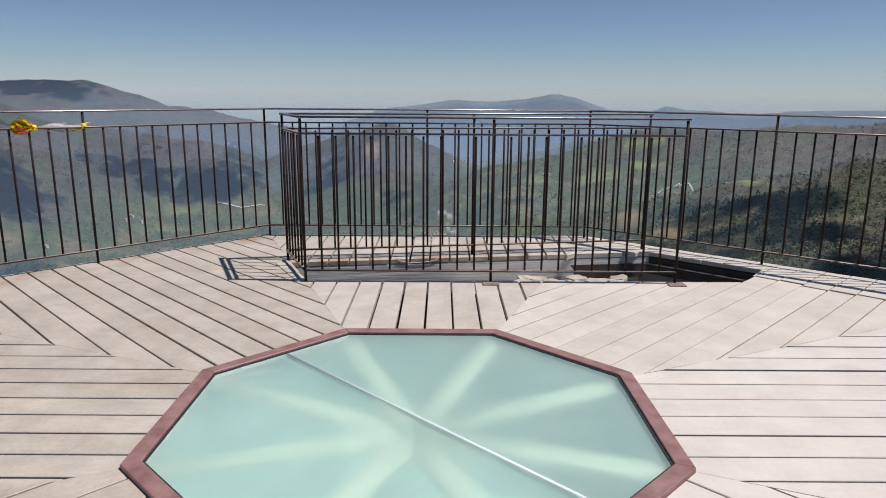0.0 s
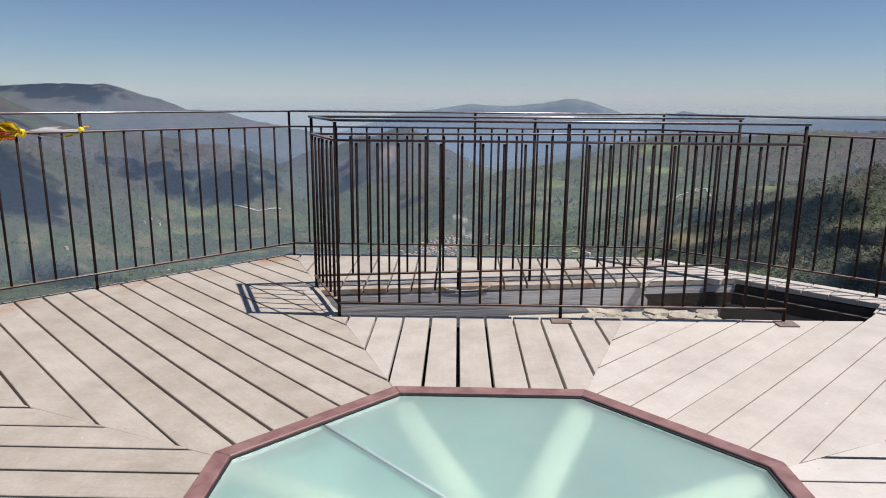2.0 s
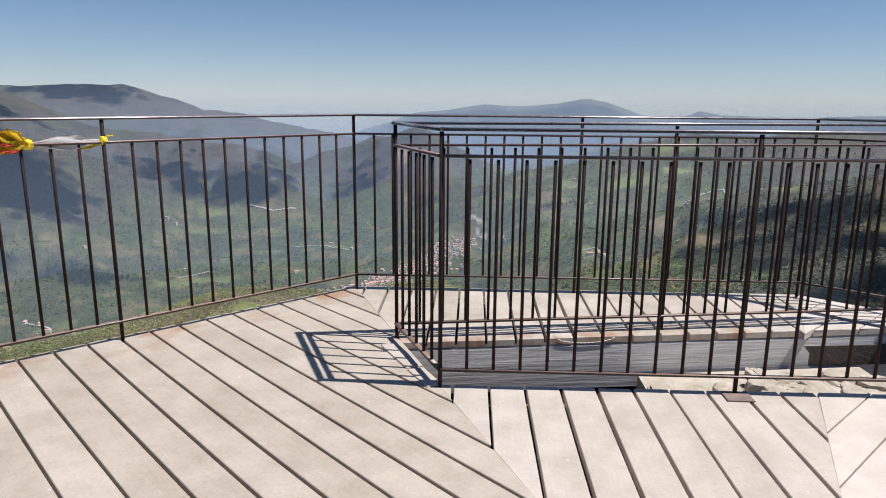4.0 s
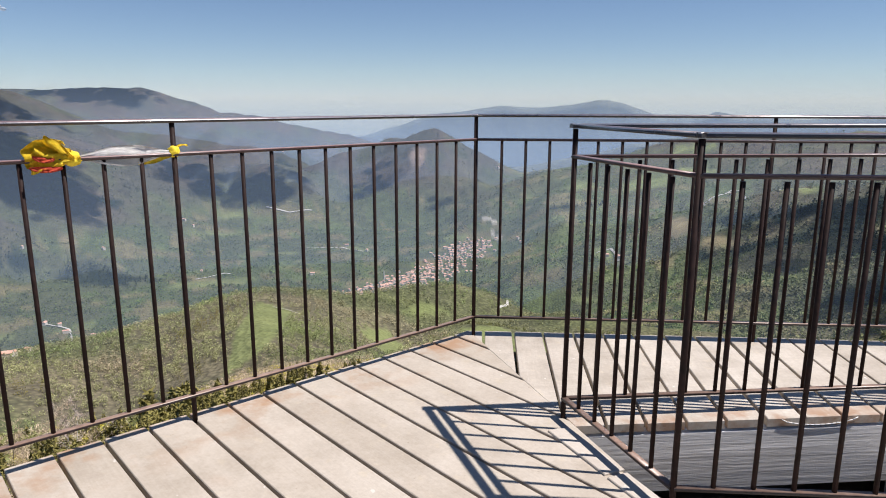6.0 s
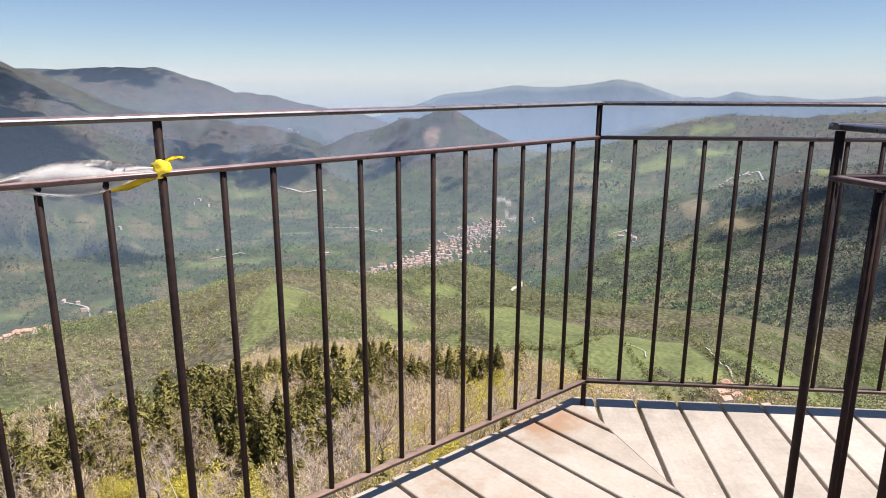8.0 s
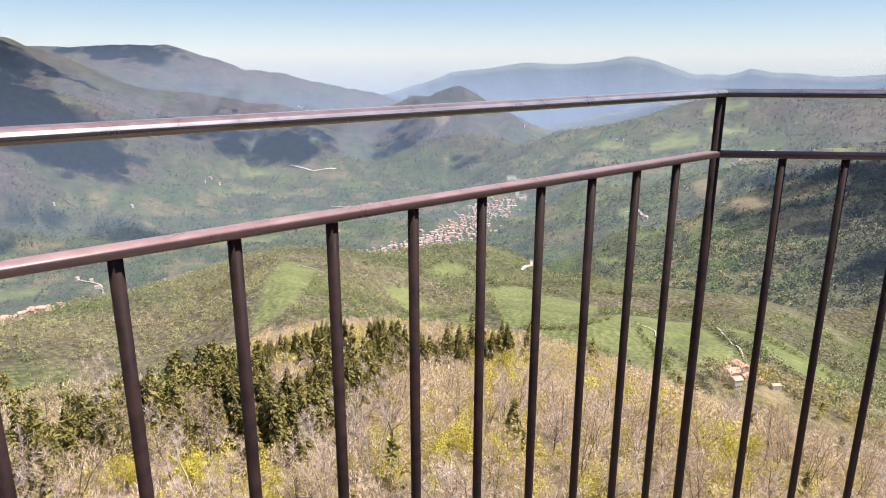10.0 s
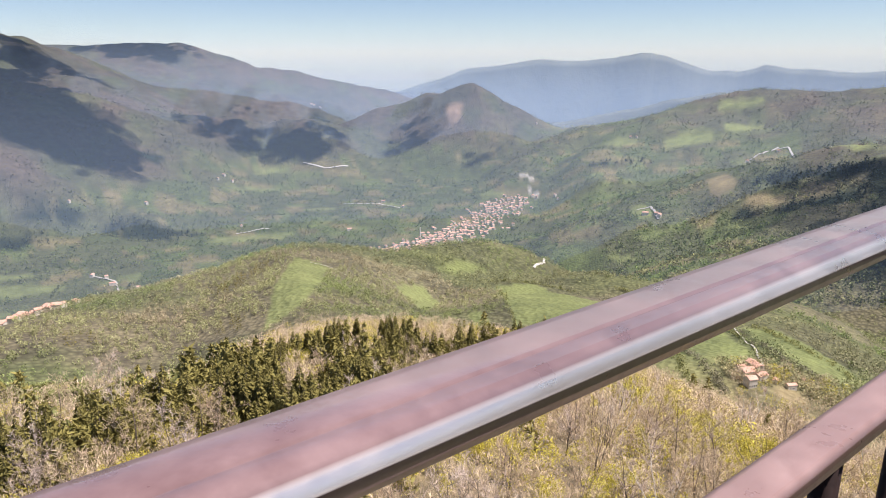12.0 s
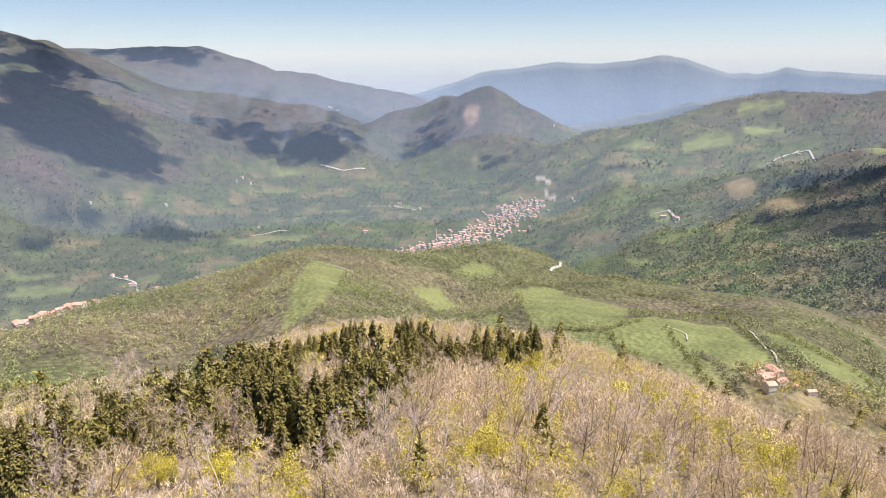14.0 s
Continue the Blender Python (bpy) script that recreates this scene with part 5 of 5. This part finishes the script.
# ---- houses ----
def house_meshes(w, d, h, pitch):
    """Walls with gables, and a roof with eaves that overhang."""
    walls, roof = bmesh.new(), bmesh.new()
    top = pitch * d / 2
    x, y = w / 2, d / 2
    v = [walls.verts.new(p) for p in ((-x, -y, -3), (x, -y, -3), (x, y, -3), (-x, y, -3), (-x, -y, h), (x, -y, h), (x, y, h), (-x, y, h), (-x, 0, h + top), (x, 0, h + top))]
    for f in ((0, 1, 5, 4), (2, 3, 7, 6), (1, 2, 6, 9, 5), (3, 0, 4, 8, 7), (3, 2, 1, 0)):
        walls.faces.new([v[i] for i in f])
    e = 0.5
    for s in (1, -1):
        pts = [(-x - e, s * (y + e), h - e * pitch), (x + e, s * (y + e), h - e * pitch), (x + e, 0, h + top), (-x - e, 0, h + top)]
        lo = [roof.verts.new((a, b, c + 0.05)) for a, b, c in pts]
        hi = [roof.verts.new((a, b, c + 0.35)) for a, b, c in pts]
        roof.faces.new(hi if s < 0 else hi[::-1])
        roof.faces.new(lo if s > 0 else lo[::-1])
        for i in range(4):
            roof.faces.new((lo[i], lo[(i + 1) % 4], hi[(i + 1) % 4], hi[i]))
    out = []
    for name, bm, mat in (("wall", walls, PLASTER), ("roof", roof, ROOF)):
        me = bpy.data.meshes.new(name)
        bm.to_mesh(me)
        bm.free()
        me.materials.append(mat)
        out.append(me)
    return out


def window_mesh():
    bm = bmesh.new()
    prism(bm, [(-0.55, -0.06), (0.55, -0.06), (0.55, 0.06), (-0.55, 0.06)], 0, 1.5)
    me = bpy.data.meshes.new("window")
    bm.to_mesh(me)
    bm.free()
    me.materials.append(material("window_glass", (0.05, 0.06, 0.07), 0.15))
    return me


HOUSES = [house_meshes(*s) for s in ((11, 8, 6.5, 0.45), (16, 9, 7.5, 0.4), (9, 9, 8.5, 0.45), (22, 10, 6, 0.35))]
WINDOW = window_mesh()


def house(x, y, turn, kind, scale_, label, group, windows=0):
    wall, roof = HOUSES[kind]
    ob = tagged(new("house"), label, "house", group)
    ob.matrix_basis = pose(x, y, float(height(x, y)), 0, 0, turn) @ Matrix.Scale(scale_, 4)
    w = share("wall", wall, Matrix(), ob)
    share("roof", roof, Matrix(), ob)
    for i in range(windows):
        share("window", WINDOW, pose(-3.6 + 2.4 * (i % 4), -4.05 if kind == 0 else -4.55, 1.0 + 2.8 * (i // 4)), w)


def town():
    r = random.Random(5)
    placed = []
    while len(placed) < 270:
        i = r.randrange(len(TOWN) - 1)
        t = r.random()
        s = r.gauss(0, 0.42)
        (ax, ay), (bx, by) = TOWN[i], TOWN[i + 1]
        x, y = ax + t * (bx - ax) + s * 80, ay + t * (by - ay) + r.gauss(0, 18)
        if any(abs(x - p) < 7.5 and abs(y - q) < 13 for p, q in placed):
            if r.random() < 0.97:
                continue
        placed.append((x, y))
        house(x, y, r.choice((0, 90)) + r.uniform(20, 45), r.randrange(4), r.uniform(0.5, 0.8), "pale rendered town house under a terracotta tiled roof", "houses of the town")
    bm = bmesh.new()
    bmesh.ops.create_cone(bm, cap_ends=True, segments=12, radius1=1.7, radius2=1.1, depth=34)
    ob = part("chimney_stack", bm, CONCRETE, None, "tall pale factory chimney at the edge of the town")
    ob["category"] = "chimney"
    x, y = -278, 1799
    ob.matrix_basis = pose(x, y, float(height(x, y)) + 14)
    for k in range(40):
        t = r.uniform(0, 2)
        (ax, ay), (bx, by) = [(-390, 460), (-358, 452), (-902, 1227)][int(t):int(t) + 2]
        house(ax + (t % 1) * (bx - ax) + r.gauss(0, 5), ay + (t % 1) * (by - ay) + r.gauss(0, 22), r.uniform(0, 180), r.randrange(4), r.uniform(0.5, 0.7), "pale valley house under a terracotta roof", "houses of the valley hamlet")
    for x, y in [(-972, 1377), (-932, 1369), (-892, 1328), (-823, 1313), (-471, 2236), (-390, 2164), (-820, 1864), (-492, 1854), (-1147, 1931), (-1307, 1798), (-1107, 3564), (-1148, 3648), (-1071, 3548), (-1082, 2296), (-1082, 2346), (-1049, 2341), (662, 2112), (767, 2177), (265, 1488), (290, 1462), (286, 1473), (110, 2113), (102, 2143), (-10, 2064), (-25, 1938), (380, 2536), (398, 2524), (52, 3154)]:
        house(x, y, r.uniform(0, 180), r.randrange(3), 0.8, "lone pale farmhouse on the hillside", "scattered houses")


town()
for (x, y), turn, kind, s in zip([(112, 327), (120, 340), (111, 318), (118, 325), (112, 337), (125, 325), (132, 323), (143, 335)], (25, 110, 20, 30, 20, 70, 15, 120), (0, 1, 2, 0, 0, 0, 1, 0), (0.62, 0.55, 0.5, 0.5, 0.45, 0.3, 0.3, 0.25)):
    house(x, y, turn, kind, s, "stone farmhouse with a red tiled roof among the meadows", "farm buildings", 4)


def track(points, width, name, label):
    """A pale track lying on the ground."""
    p = np.array(points, dtype=float)
    t = np.linspace(0, len(p) - 1, 30 * (len(p) - 1))
    x, y = np.interp(t, np.arange(len(p)), p[:, 0]), np.interp(t, np.arange(len(p)), p[:, 1])
    x = x + 2.0 * np.sin(t * 2.1)
    dx, dy = np.gradient(x), np.gradient(y)
    n = np.hypot(dx, dy)
    nx, ny = -dy / n * width / 2, dx / n * width / 2
    v = np.concatenate([np.stack([x + s * nx, y + s * ny, height(x + s * nx, y + s * ny) + 0.3 + 0.0012 * np.hypot(x, y)], -1) for s in (-1, 1)])
    m = len(x)
    q = np.array([[i, i + 1, m + i + 1, m + i] for i in range(m - 1)])
    tagged(new(name, mesh_of(name, v, q, GRAVEL)), label, "track", kind="structure")


track([(86, 456), (96, 439), (98, 427)], 0.7, "road", "narrow pale path across the meadow")
track([(147, 478), (139, 411), (128, 338)], 1.0, "road", "pale dirt track climbing from the farm")
track([(44, 1434), (25, 791), (16, 753)], 3.2, "road", "pale bend of a road beyond the spur")
track([(653, 2107), (742, 2194), (781, 2216)], 5, "road", "pale road along the upper meadow")
track([(761, 2205), (800, 2200), (667, 1585)], 5, "road", "pale road along the upper meadow")
track([(-185, 557), (-163, 549), (-137, 524)], 0.8, "road", "narrow pale path over the grassy knoll")
track([(-799, 1774), (-743, 1843), (-725, 1842)], 5, "road", "pale lane in the valley")
track([(254, 1544), (282, 1534), (288, 1451)], 5, "road", "pale hairpin road on the eastern slope")
track([(-972, 1377), (-899, 1350), (-330, 538)], 4, "road", "pale lane past the valley farm")
track([(-881, 2648), (-782, 2628), (-697, 2662)], 6, "road", "pale forest track on the western spur")
track([(-597, 2189), (-485, 2209), (-396, 2147)], 4.5, "road", "pale lane between the valley fields")
